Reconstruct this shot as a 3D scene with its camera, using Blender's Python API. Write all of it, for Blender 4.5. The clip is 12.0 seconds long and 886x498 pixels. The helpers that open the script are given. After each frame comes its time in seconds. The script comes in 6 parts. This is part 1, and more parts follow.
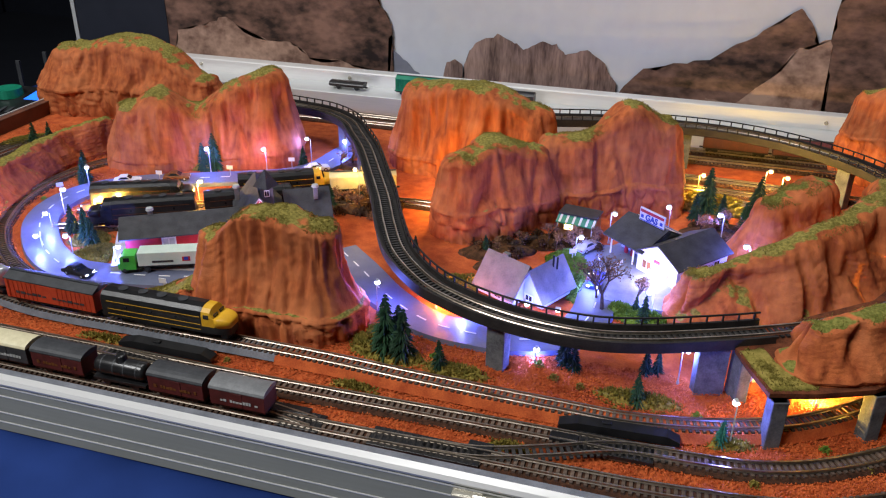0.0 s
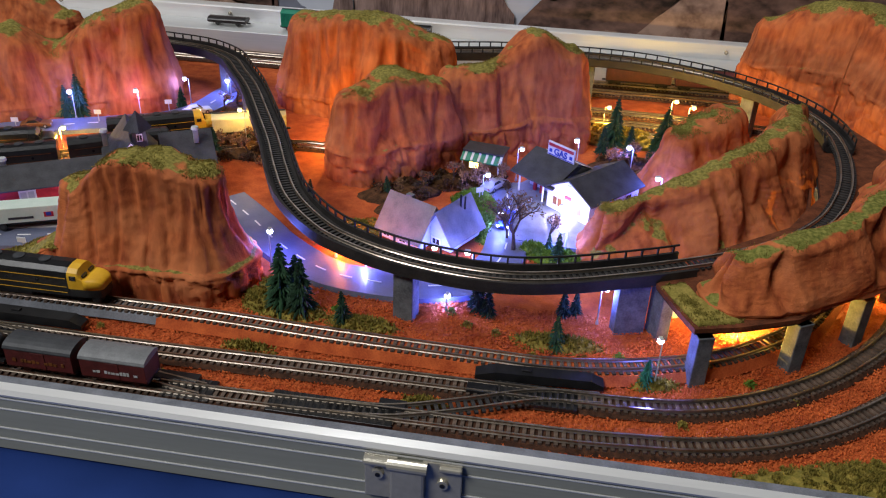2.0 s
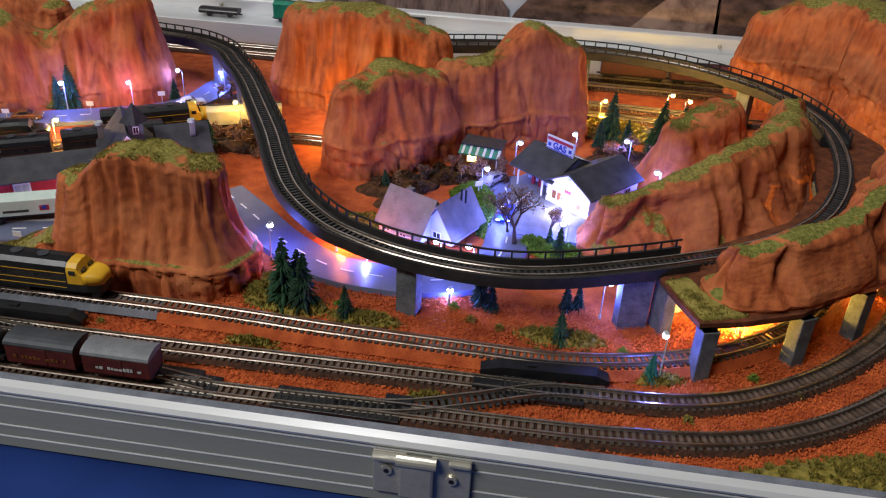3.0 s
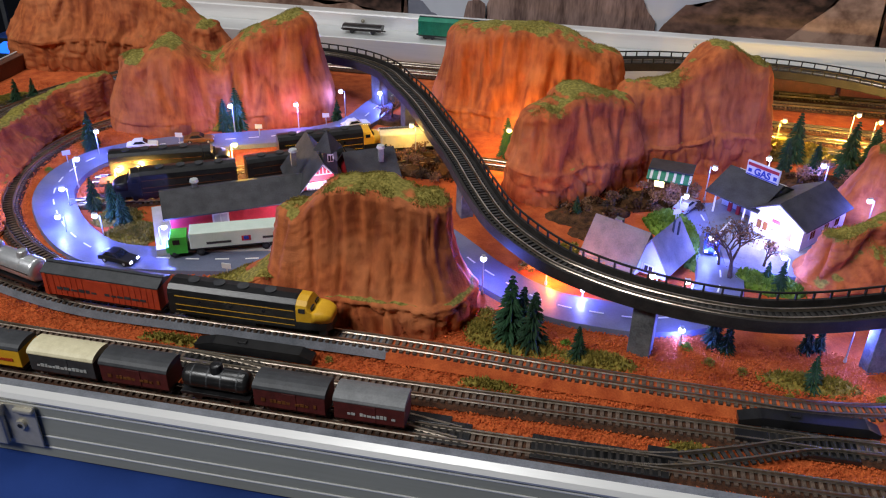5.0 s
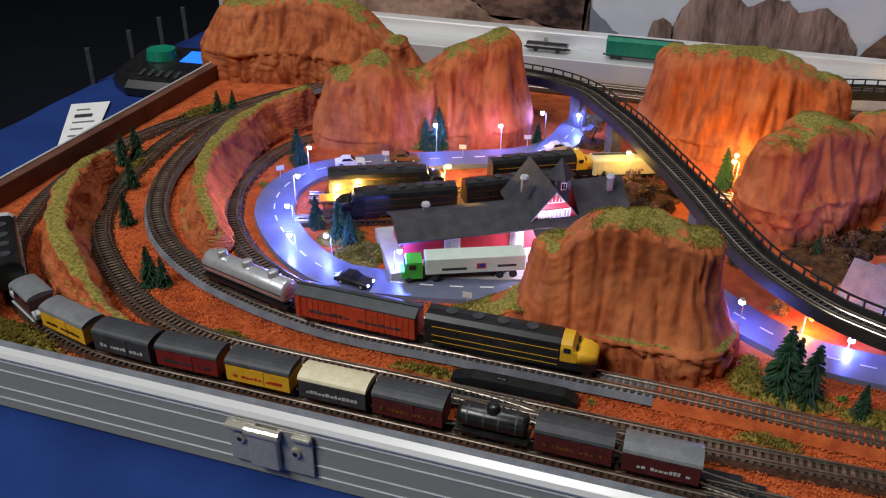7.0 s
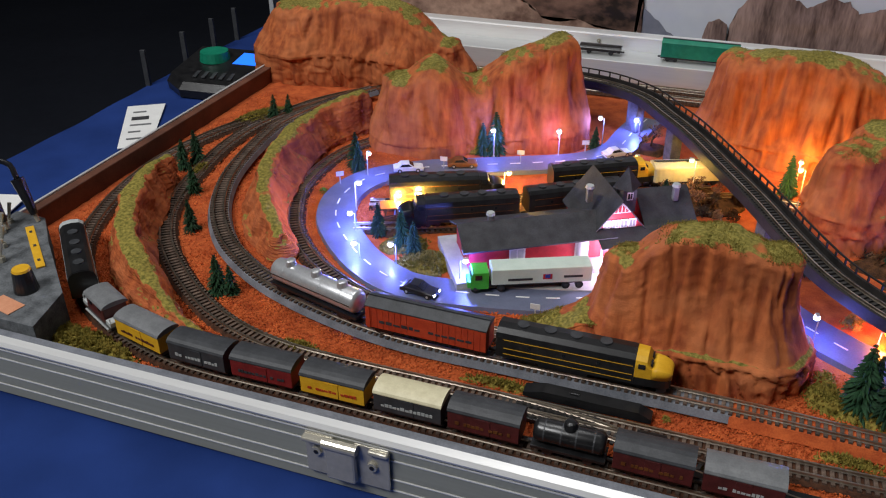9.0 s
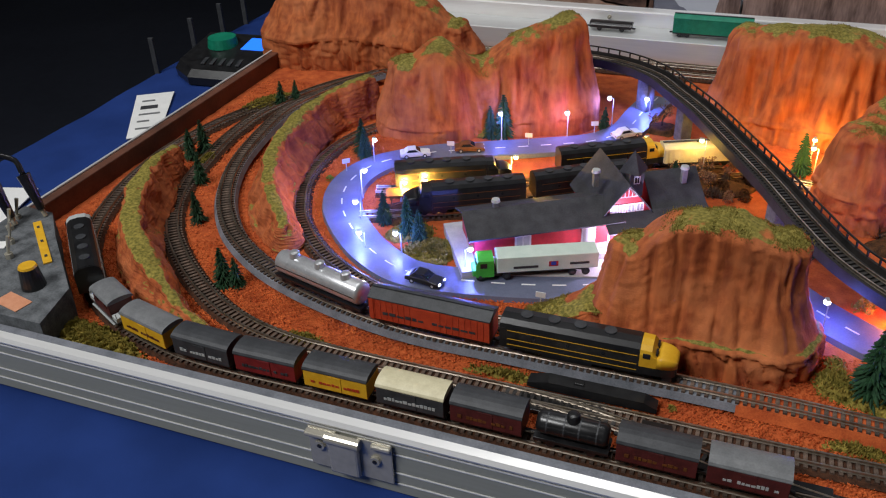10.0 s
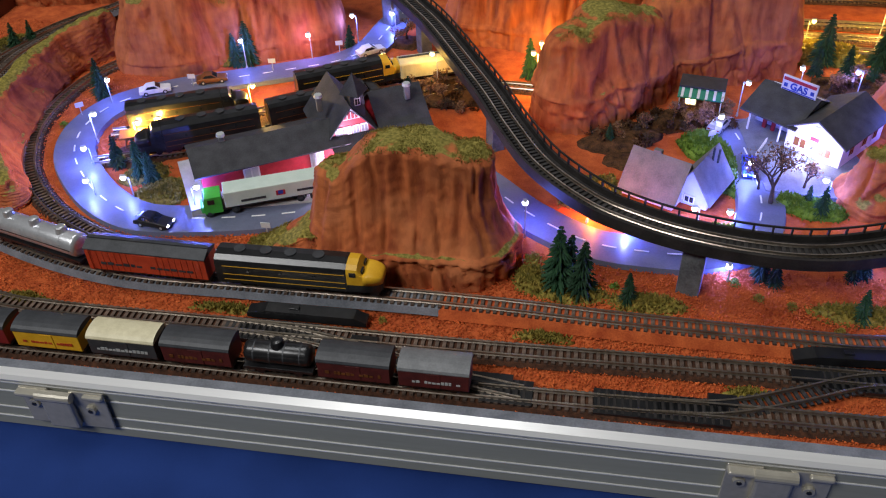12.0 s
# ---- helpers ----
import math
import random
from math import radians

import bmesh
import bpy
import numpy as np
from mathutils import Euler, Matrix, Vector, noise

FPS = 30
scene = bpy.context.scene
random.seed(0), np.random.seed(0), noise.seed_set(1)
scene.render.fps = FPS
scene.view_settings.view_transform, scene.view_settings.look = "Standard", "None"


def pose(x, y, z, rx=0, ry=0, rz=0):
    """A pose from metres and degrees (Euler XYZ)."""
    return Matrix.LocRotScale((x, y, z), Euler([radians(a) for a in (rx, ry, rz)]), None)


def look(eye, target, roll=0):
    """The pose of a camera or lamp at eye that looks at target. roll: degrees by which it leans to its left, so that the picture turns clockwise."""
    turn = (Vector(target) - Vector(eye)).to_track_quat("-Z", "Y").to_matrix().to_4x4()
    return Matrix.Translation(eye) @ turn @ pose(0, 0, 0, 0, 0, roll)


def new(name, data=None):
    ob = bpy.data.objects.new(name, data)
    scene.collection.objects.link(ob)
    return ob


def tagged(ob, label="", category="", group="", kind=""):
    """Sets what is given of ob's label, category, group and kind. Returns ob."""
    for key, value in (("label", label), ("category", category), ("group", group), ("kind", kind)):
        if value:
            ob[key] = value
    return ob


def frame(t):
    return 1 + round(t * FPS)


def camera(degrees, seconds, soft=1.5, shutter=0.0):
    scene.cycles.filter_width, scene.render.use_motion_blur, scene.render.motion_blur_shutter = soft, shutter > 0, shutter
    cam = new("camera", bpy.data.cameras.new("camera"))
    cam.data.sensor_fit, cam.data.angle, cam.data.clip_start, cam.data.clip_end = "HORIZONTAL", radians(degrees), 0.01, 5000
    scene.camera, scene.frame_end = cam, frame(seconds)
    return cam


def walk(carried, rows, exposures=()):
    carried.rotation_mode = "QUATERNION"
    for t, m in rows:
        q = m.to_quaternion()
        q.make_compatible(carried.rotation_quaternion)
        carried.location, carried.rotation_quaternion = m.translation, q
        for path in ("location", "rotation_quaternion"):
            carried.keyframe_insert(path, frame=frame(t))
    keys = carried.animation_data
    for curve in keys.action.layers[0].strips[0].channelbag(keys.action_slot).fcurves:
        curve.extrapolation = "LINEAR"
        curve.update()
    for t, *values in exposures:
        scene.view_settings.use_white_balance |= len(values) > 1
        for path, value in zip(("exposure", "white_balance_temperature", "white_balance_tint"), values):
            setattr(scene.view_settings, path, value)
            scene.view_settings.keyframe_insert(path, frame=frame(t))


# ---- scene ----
cam = camera(55.69, 12.0, soft=1.15)
PATH = [
    (0, (0.0962, -0.3655, 0.3409), (-0.0782, 0.2343, 0.0249), 0.79),
    (0.5, (0.0888, -0.3524, 0.3313), (-0.0711, 0.2440, 0.0016), 0.29),
    (1, (0.0854, -0.3435, 0.3255), (-0.0547, 0.2534, -0.0124), 0.29),
    (1.5, (0.0903, -0.3293, 0.3179), (-0.0225, 0.2702, -0.0254), 1.03),
    (2, (0.0828, -0.3234, 0.3115), (-0.0037, 0.2760, -0.0396), 2.26),
    (2.5, (0.0786, -0.3229, 0.3104), (0.0072, 0.2759, -0.0451), 2.98),
    (4.5, (-0.0104, -0.3175, 0.3166), (-0.1034, 0.2775, -0.0402), 2.11),
    (5, (-0.0521, -0.3121, 0.3151), (-0.1658, 0.2799, -0.0407), 1.23),
    (5.5, (-0.0987, -0.3153, 0.3182), (-0.2335, 0.2733, -0.0358), 0.89),
    (6, (-0.1320, -0.3225, 0.3192), (-0.2870, 0.2624, -0.0327), 0.88),
    (6.5, (-0.1525, -0.3172, 0.3231), (-0.3227, 0.2639, -0.0282), 0.84),
    (7, (-0.1695, -0.3150, 0.3191), (-0.3504, 0.2625, -0.0327), 0.60),
    (7.5, (-0.1922, -0.3186, 0.3176), (-0.3806, 0.2557, -0.0355), 0.24),
    (9.5, (-0.1977, -0.3138, 0.3329), (-0.4084, 0.2468, -0.0296), -0.97),
    (10, (-0.1884, -0.3038, 0.3356), (-0.4052, 0.2462, -0.0392), -2.14),
    (10.5, (-0.1837, -0.3108, 0.3491), (-0.3927, 0.2274, -0.0468), -2.74),
    (11, (-0.1647, -0.3045, 0.3522), (-0.3413, 0.2187, -0.0781), -2.66),
    (11.5, (-0.1325, -0.2947, 0.3515), (-0.2727, 0.2311, -0.0888), -2.59),
    (12, (-0.0906, -0.2867, 0.3537), (-0.1893, 0.2485, -0.0865), -2.11),
]
walk(cam, [(t, look(eye, target, roll)) for t, eye, target, roll in PATH], [(0, 0.28), (1.0, 0.12), (2.5, -0.06), (5.0, 0.03), (7.5, 0.0), (9.5, -0.02), (12.0, -0.16)])

# ---- light ----
world = bpy.data.worlds.new("hall_air")
scene.world = world
world.use_nodes = True
world.node_tree.nodes["Background"].inputs[0].default_value = (0.55, 0.62, 0.8, 1)
world.node_tree.nodes["Background"].inputs[1].default_value = 0.004
HALL_WATTS, STREET_WATTS, WARM_WATTS = 57.0, 0.085, 0.17


def area_lamp(name, at, target, size, watts, colour):
    data = bpy.data.lights.new(name, "AREA")
    data.shape, data.size, data.size_y, data.energy, data.color = "RECTANGLE", size[0], size[1], watts, colour
    ob = new(name, data)
    ob.matrix_world = look(at, target)
    return ob


tagged(area_lamp("ceiling_light", (-1.35, -1.45, 2.3), (-0.15, 0.3, 0), (1.3, 0.6), HALL_WATTS, (1.0, 1.0, 1.0)), "bright ceiling light of the hall", "ceiling light")
tagged(area_lamp("ceiling_light", (-0.7, 0.55, 2.7), (-0.2, 0.3, 0), (1.6, 0.4), HALL_WATTS * 0.42, (1.0, 1.0, 1.0)), "bright ceiling light of the hall", "ceiling light")

# ---- materials ----


def base_mat(name):
    m = bpy.data.materials.new(name)
    m.use_nodes = True
    return m, m.node_tree.nodes, m.node_tree.links, m.node_tree.nodes["Principled BSDF"]


def surface(name, a, b, rough=0.6, metal=0.0, scale=200.0, fine=1500.0, bump=0.15, stretch=(1, 1, 1), spec=0.5, vary=0.0, contrast=(0.35, 0.65)):
    """Two colours mixed by coarse and fine noise, with relief."""
    m, n, l, p = base_mat(name)
    geo = n.new("ShaderNodeTexCoord")
    mp = n.new("ShaderNodeMapping")
    mp.inputs["Scale"].default_value = stretch
    l.new(geo.outputs["Object"], mp.inputs[0])
    big, small = n.new("ShaderNodeTexNoise"), n.new("ShaderNodeTexNoise")
    big.inputs["Scale"].default_value, small.inputs["Scale"].default_value = scale, fine
    big.inputs["Detail"].default_value, small.inputs["Detail"].default_value = 5, 3
    l.new(mp.outputs[0], big.inputs["Vector"])
    l.new(mp.outputs[0], small.inputs["Vector"])
    mix = n.new("ShaderNodeMath")
    mix.operation = "MULTIPLY_ADD"
    mix.inputs[1].default_value = 0.35
    l.new(small.outputs["Fac"], mix.inputs[0])
    half = n.new("ShaderNodeMath")
    half.operation = "MULTIPLY"
    half.inputs[1].default_value = 0.65
    l.new(big.outputs["Fac"], half.inputs[0])
    l.new(half.outputs[0], mix.inputs[2])
    ramp = n.new("ShaderNodeValToRGB")
    ramp.color_ramp.elements[0].position, ramp.color_ramp.elements[1].position = contrast
    ramp.color_ramp.elements[0].color, ramp.color_ramp.elements[1].color = (*a, 1), (*b, 1)
    l.new(mix.outputs[0], ramp.inputs[0])
    out = ramp.outputs[0]
    if vary:
        info, hsv, mul = n.new("ShaderNodeObjectInfo"), n.new("ShaderNodeHueSaturation"), n.new("ShaderNodeMapRange")
        mul.inputs["To Min"].default_value, mul.inputs["To Max"].default_value = 1 - vary, 1 + vary
        l.new(info.outputs["Random"], mul.inputs[0])
        l.new(mul.outputs[0], hsv.inputs["Value"])
        l.new(out, hsv.inputs["Color"])
        out = hsv.outputs[0]
    l.new(out, p.inputs["Base Color"])
    p.inputs["Roughness"].default_value, p.inputs["Metallic"].default_value = rough, metal
    p.inputs["Specular IOR Level"].default_value = spec
    if bump:
        bp = n.new("ShaderNodeBump")
        bp.inputs["Strength"].default_value, bp.inputs["Distance"].default_value = bump, 0.001
        l.new(mix.outputs[0], bp.inputs["Height"])
        l.new(bp.outputs[0], p.inputs["Normal"])
    return m


def glowing(name, colour, strength):
    m, n, l, p = base_mat(name)
    p.inputs["Base Color"].default_value = (*colour, 1)
    p.inputs["Emission Color"].default_value, p.inputs["Emission Strength"].default_value = (*colour, 1), strength
    return m


def rock_surface(name, dark, light, moss_a, moss_b, moss_from, strata=0.3):
    """Fluted sandstone with upright streaks, strata, and moss flock on flat tops."""
    m, n, l, p = base_mat(name)
    geo = n.new("ShaderNodeNewGeometry")

    def noise_tex(scale, stretch, detail=5):
        mp, t = n.new("ShaderNodeMapping"), n.new("ShaderNodeTexNoise")
        mp.inputs["Scale"].default_value = stretch
        l.new(geo.outputs["Position"], mp.inputs[0])
        l.new(mp.outputs[0], t.inputs["Vector"])
        t.inputs["Scale"].default_value, t.inputs["Detail"].default_value = scale, detail
        return t.outputs["Fac"]

    def ramp(src, lo, hi, ca, cb):
        r = n.new("ShaderNodeValToRGB")
        r.color_ramp.elements[0].position, r.color_ramp.elements[1].position = lo, hi
        r.color_ramp.elements[0].color, r.color_ramp.elements[1].color = (*ca, 1), (*cb, 1)
        l.new(src, r.inputs[0])
        return r.outputs[0]

    def mixed(fac, a, b):
        x = n.new("ShaderNodeMix")
        x.data_type = "RGBA"
        l.new(fac, x.inputs["Factor"])
        l.new(a, x.inputs["A"])
        l.new(b, x.inputs["B"])
        return x.outputs["Result"]

    streak = noise_tex(26, (6, 6, 0.9))
    patch = noise_tex(28, (1, 1, 1.6))
    grain = noise_tex(900, (1, 1, 1), 3)
    body = ramp(streak, 0.27, 0.68, dark, light)
    pale = ramp(patch, 0.42, 0.72, (0, 0, 0), (1, 1, 1))
    tint = n.new("ShaderNodeRGB")
    tint.outputs[0].default_value = (light[0] * 1.15, light[1] * 1.5, light[2] * 1.9, 1)
    fade = n.new("ShaderNodeMath")
    fade.operation = "MULTIPLY"
    fade.inputs[1].default_value = 0.55
    l.new(pale, fade.inputs[0])
    body = mixed(fade.outputs[0], body, tint.outputs[0])
    moss = ramp(noise_tex(420, (1, 1, 1), 4), 0.36, 0.66, moss_a, moss_b)
    sep = n.new("ShaderNodeSeparateXYZ")
    l.new(geo.outputs["Normal"], sep.inputs[0])
    add = n.new("ShaderNodeMath")
    add.operation = "MULTIPLY_ADD"
    add.inputs[1].default_value = 0.9
    l.new(noise_tex(45, (1, 1, 1)), add.inputs[0])
    l.new(sep.outputs["Z"], add.inputs[2])
    scaled = n.new("ShaderNodeMath")
    scaled.operation = "MULTIPLY"
    scaled.inputs[1].default_value = 0.5
    l.new(add.outputs[0], scaled.inputs[0])
    mask = ramp(scaled.outputs[0], moss_from * 0.5, moss_from * 0.5 + 0.03, (0, 0, 0), (1, 1, 1))
    l.new(mixed(mask, body, moss), p.inputs["Base Color"])
    p.inputs["Roughness"].default_value = 0.85
    p.inputs["Specular IOR Level"].default_value = 0.2
    h = n.new("ShaderNodeMath")
    h.operation = "MULTIPLY_ADD"
    h.inputs[1].default_value = 0.6
    l.new(grain, h.inputs[0])
    l.new(noise_tex(120, (1.5, 1.5, 0.6)), h.inputs[2])
    bp = n.new("ShaderNodeBump")
    bp.inputs["Strength"].default_value, bp.inputs["Distance"].default_value = 0.55, 0.0012
    l.new(h.outputs[0], bp.inputs["Height"])
    l.new(bp.outputs[0], p.inputs["Normal"])
    return m


ROCK = rock_surface("red_sandstone", (0.21, 0.042, 0.016), (0.53, 0.145, 0.044), (0.14, 0.125, 0.024), (0.33, 0.265, 0.065), 1.27)
ROCK_GRASSY = rock_surface("grassy_sandstone", (0.21, 0.042, 0.016), (0.50, 0.13, 0.04), (0.13, 0.115, 0.022), (0.34, 0.27, 0.06), 1.24)
ROCK_BARE = rock_surface("bare_sandstone", (0.25, 0.05, 0.018), (0.56, 0.15, 0.045), (0.11, 0.12, 0.02), (0.27, 0.25, 0.06), 1.32)
SAND = surface("red_sand", (0.33, 0.055, 0.016), (0.60, 0.135, 0.036), 0.9, 0, 90, 900, 0.9, spec=0.2)
BED = surface("dark_ballast", (0.022, 0.011, 0.007), (0.10, 0.042, 0.022), 0.9, 0, 300, 1800, 0.9, spec=0.2)
GRAIN = surface("red_grain", (0.34, 0.055, 0.015), (0.78, 0.19, 0.05), 0.9, 0, 60, 700, 0.2, spec=0.2)
STRAW = surface("straw_flock", (0.12, 0.11, 0.02), (0.36, 0.27, 0.06), 0.9, 0, 250, 1200, 0.8, spec=0.1)
MOSS = surface("moss_flock", (0.16, 0.135, 0.026), (0.36, 0.285, 0.075), 0.95, 0, 200, 900, 0.5, spec=0.1)
LAWN = surface("lawn_flock", (0.08, 0.16, 0.02), (0.2, 0.3, 0.05), 0.9, 0, 250, 1200, 0.8, spec=0.1)
FIR = surface("fir_needles", (0.004, 0.028, 0.010), (0.016, 0.07, 0.022), 0.8, 0, 300, 900, 0.1, vary=0.25)
EARTH = surface("brown_earth", (0.07, 0.022, 0.010), (0.20, 0.06, 0.025), 0.9, 0, 120, 900, 0.6, spec=0.2)
FOREST = surface("forest_flock", (0.025, 0.014, 0.008), (0.13, 0.06, 0.025), 0.95, 0, 220, 1100, 1.0, spec=0.1)
# fir needles with the lamp's teal light put into the colour
TEAL_LIT = surface("teal_lit_needles", (0.01, 0.10, 0.08), (0.03, 0.22, 0.16), 0.8, 0, 300, 900, 0.1)
BARK = surface("bark", (0.03, 0.018, 0.012), (0.09, 0.05, 0.03), 0.9, 0, 300, 1200, 0.4)
DRY = surface("dry_leaves", (0.14, 0.07, 0.035), (0.36, 0.18, 0.09), 0.9, 0, 300, 1200, 0.1, vary=0.3)
RAIL = surface("worn_rail", (0.34, 0.27, 0.20), (0.68, 0.59, 0.48), 0.30, 0.95, 60, 500, 0.05)
SLEEPER = surface("brown_sleeper", (0.055, 0.036, 0.026), (0.15, 0.10, 0.072), 0.7, 0, 300, 1500, 0.2, vary=0.3)
SLEEPER_DARK = surface("black_sleeper", (0.012, 0.011, 0.011), (0.04, 0.036, 0.034), 0.6, 0, 300, 1500, 0.2, vary=0.3)
BLACK = surface("black_plastic", (0.008, 0.008, 0.009), (0.02, 0.02, 0.021), 0.28, 0, 120, 900, 0.05)
DECK = surface("deck_plastic", (0.012, 0.011, 0.011), (0.035, 0.03, 0.028), 0.7, 0, 80, 700, 0.1, spec=0.3)
GREY_BED = surface("grey_bed", (0.11, 0.12, 0.14), (0.22, 0.23, 0.26), 0.7, 0, 80, 900, 0.2)
STONE = surface("pier_stone", (0.05, 0.055, 0.06), (0.15, 0.16, 0.17), 0.8, 0, 120, 700, 0.5)
ROAD = surface("road_paint", (0.10, 0.115, 0.18), (0.155, 0.17, 0.25), 0.4, 0, 60, 900, 0.08)
LINE = surface("road_line", (0.75, 0.75, 0.75), (0.85, 0.85, 0.85), 0.5, 0, 200, 900, 0.05)
PLAZA = surface("plaza_stone", (0.38, 0.37, 0.36), (0.52, 0.5, 0.48), 0.7, 0, 90, 900, 0.15)
ALU = surface("brushed_aluminium", (0.33, 0.335, 0.28), (0.40, 0.405, 0.34), 0.42, 0.2, 12, 400, 0.04, stretch=(0.06, 1, 1))
ALU_BRIGHT = surface("bright_aluminium", (0.78, 0.78, 0.77), (0.88, 0.88, 0.87), 0.3, 0.3, 12, 400, 0.03, stretch=(0.06, 1, 1))
ALU_SOFT = surface("satin_aluminium", (0.58, 0.6, 0.6), (0.7, 0.71, 0.7), 0.42, 0.3, 12, 300, 0.03, stretch=(0.06, 1, 1))
CHROME = surface("chrome", (0.50, 0.47, 0.39), (0.64, 0.60, 0.50), 0.2, 0.5, 60, 300, 0.02)
WOOD = surface("stained_wood", (0.075, 0.028, 0.016), (0.16, 0.06, 0.034), 0.6, 0, 40, 500, 0.15, stretch=(0.2, 1, 1))
CLOTH = surface("blue_cloth", (0.007, 0.026, 0.13), (0.015, 0.045, 0.21), 0.85, 0, 14, 2500, 0.35, spec=0.2)
WHITE = surface("white_paint", (0.6, 0.6, 0.6), (0.74, 0.74, 0.74), 0.5, 0, 200, 900, 0.04)
CREAM = surface("cream_paint", (0.62, 0.56, 0.36), (0.74, 0.68, 0.46), 0.5, 0, 200, 900, 0.04)
RED = surface("red_paint", (0.34, 0.012, 0.02), (0.48, 0.02, 0.03), 0.5, 0, 200, 900, 0.05)
BRICKRED = surface("reefer_orange", (0.42, 0.04, 0.015), (0.55, 0.065, 0.022), 0.45, 0, 150, 900, 0.05)
DARKRED = surface("dark_red_paint", (0.15, 0.012, 0.014), (0.24, 0.02, 0.02), 0.5, 0, 150, 900, 0.05)
MAROON = surface("maroon_paint", (0.06, 0.012, 0.012), (0.11, 0.02, 0.02), 0.5, 0, 150, 900, 0.05)
YELLOW = surface("yellow_paint", (0.68, 0.36, 0.015), (0.8, 0.46, 0.03), 0.45, 0, 150, 900, 0.03)
GREEN = surface("green_paint", (0.04, 0.36, 0.03), (0.07, 0.48, 0.05), 0.4, 0, 150, 900, 0.03)
CAR_GREEN = surface("boxcar_green", (0.0, 0.16, 0.09), (0.01, 0.24, 0.14), 0.45, 0, 150, 900, 0.03)
DARKGREY = surface("dark_grey_paint", (0.028, 0.03, 0.034), (0.055, 0.058, 0.064), 0.5, 0, 150, 900, 0.05)
MIDGREY = surface("mid_grey_paint", (0.13, 0.135, 0.14), (0.2, 0.205, 0.21), 0.5, 0, 150, 900, 0.05)
PALEGREY = surface("pale_grey_paint", (0.40, 0.42, 0.42), (0.5, 0.52, 0.51), 0.5, 0, 150, 900, 0.03)
SILVER = surface("silver_paint", (0.55, 0.56, 0.58), (0.7, 0.71, 0.73), 0.3, 0.6, 150, 900, 0.03)
SLATE = surface("slate_roof", (0.022, 0.022, 0.026), (0.055, 0.055, 0.062), 0.75, 0, 90, 1100, 0.5)
LABEL = surface("label_orange", (0.62, 0.26, 0.14), (0.72, 0.34, 0.2), 0.5, 0, 150, 900, 0.02)
ROOFGREY = surface("grey_roof", (0.11, 0.11, 0.12), (0.22, 0.21, 0.22), 0.75, 0, 90, 1100, 0.5)
TRUCKWHITE = surface("trailer_white", (0.55, 0.66, 0.58), (0.66, 0.76, 0.68), 0.4, 0, 100, 900, 0.02)
BLUE = surface("blue_paint", (0.01, 0.04, 0.35), (0.02, 0.06, 0.45), 0.5, 0, 150, 900, 0.03)
PAPER = surface("paper", (0.75, 0.75, 0.73), (0.84, 0.84, 0.82), 0.7, 0, 50, 600, 0.03)
INK = surface("ink", (0.02, 0.02, 0.025), (0.05, 0.05, 0.055), 0.7, 0, 200, 900, 0)
BROWN = surface("brown_paint", (0.14, 0.05, 0.015), (0.22, 0.085, 0.025), 0.4, 0.2, 150, 900, 0.02)
HALL = surface("hall_wall", (0.007, 0.010, 0.021), (0.014, 0.018, 0.032), 0.9, 0, 2, 30, 0.05)
CEIL = surface("hall_ceiling", (0.25, 0.25, 0.25), (0.33, 0.33, 0.33), 0.9, 0, 2, 30, 0.05)
SKY = surface("printed_sky", (0.60, 0.63, 0.72), (0.70, 0.73, 0.80), 0.55, 0, 2.5, 40, 0.01)
PRINT_A = surface("printed_dark_rock", (0.016, 0.008, 0.006), (0.28, 0.155, 0.115), 0.55, 0, 13, 75, 0.03, stretch=(1, 1, 1.7), contrast=(0.38, 0.64))
PRINT_B = surface("printed_pale_rock", (0.16, 0.085, 0.062), (0.55, 0.36, 0.27), 0.55, 0, 17, 110, 0.03, stretch=(1, 1, 1.2), contrast=(0.38, 0.62))
PRINT_C = surface("printed_butte", (0.09, 0.052, 0.045), (0.42, 0.28, 0.24), 0.55, 0, 24, 200, 0.03, stretch=(2, 1, 0.35), contrast=(0.36, 0.64))
PRINT_D = surface("printed_far_hill", (0.19, 0.2, 0.26), (0.26, 0.27, 0.33), 0.55, 0, 20, 100, 0.02)
GLASS = surface("dark_window", (0.01, 0.012, 0.016), (0.02, 0.024, 0.03), 0.12, 0, 200, 900, 0)
LED_BLUE = glowing("led_blue_white", (0.66, 0.66, 1.0), 34)
LED_WHITE = glowing("led_white", (0.95, 0.9, 1.0), 24)
LED_DIM = glowing("led_dim", (0.7, 0.7, 1.0), 9)
LED_WARM = glowing("led_warm", (1.0, 0.62, 0.16), 16)
LED_ORANGE = glowing("led_orange", (1.0, 0.22, 0.01), 14)
SCREEN = glowing("blue_screen", (0.015, 0.16, 1.0), 1.1)

# ---- mesh helpers ----


def part(name, bm, material, parent=None, label="", smooth=False):
    me = bpy.data.meshes.new(name)
    bm.to_mesh(me)
    bm.free()
    me.materials.append(material)
    if smooth:
        me.polygons.foreach_set("use_smooth", [True] * len(me.polygons))
    ob = new(name, me)
    ob.parent = parent
    if label:
        tagged(ob, label)
    return ob


def thing(name, m, label, category, group="", kind=""):
    ob = new(name)
    ob.empty_display_size = 0.005
    ob.matrix_world = m
    return tagged(ob, label, category, group, kind)


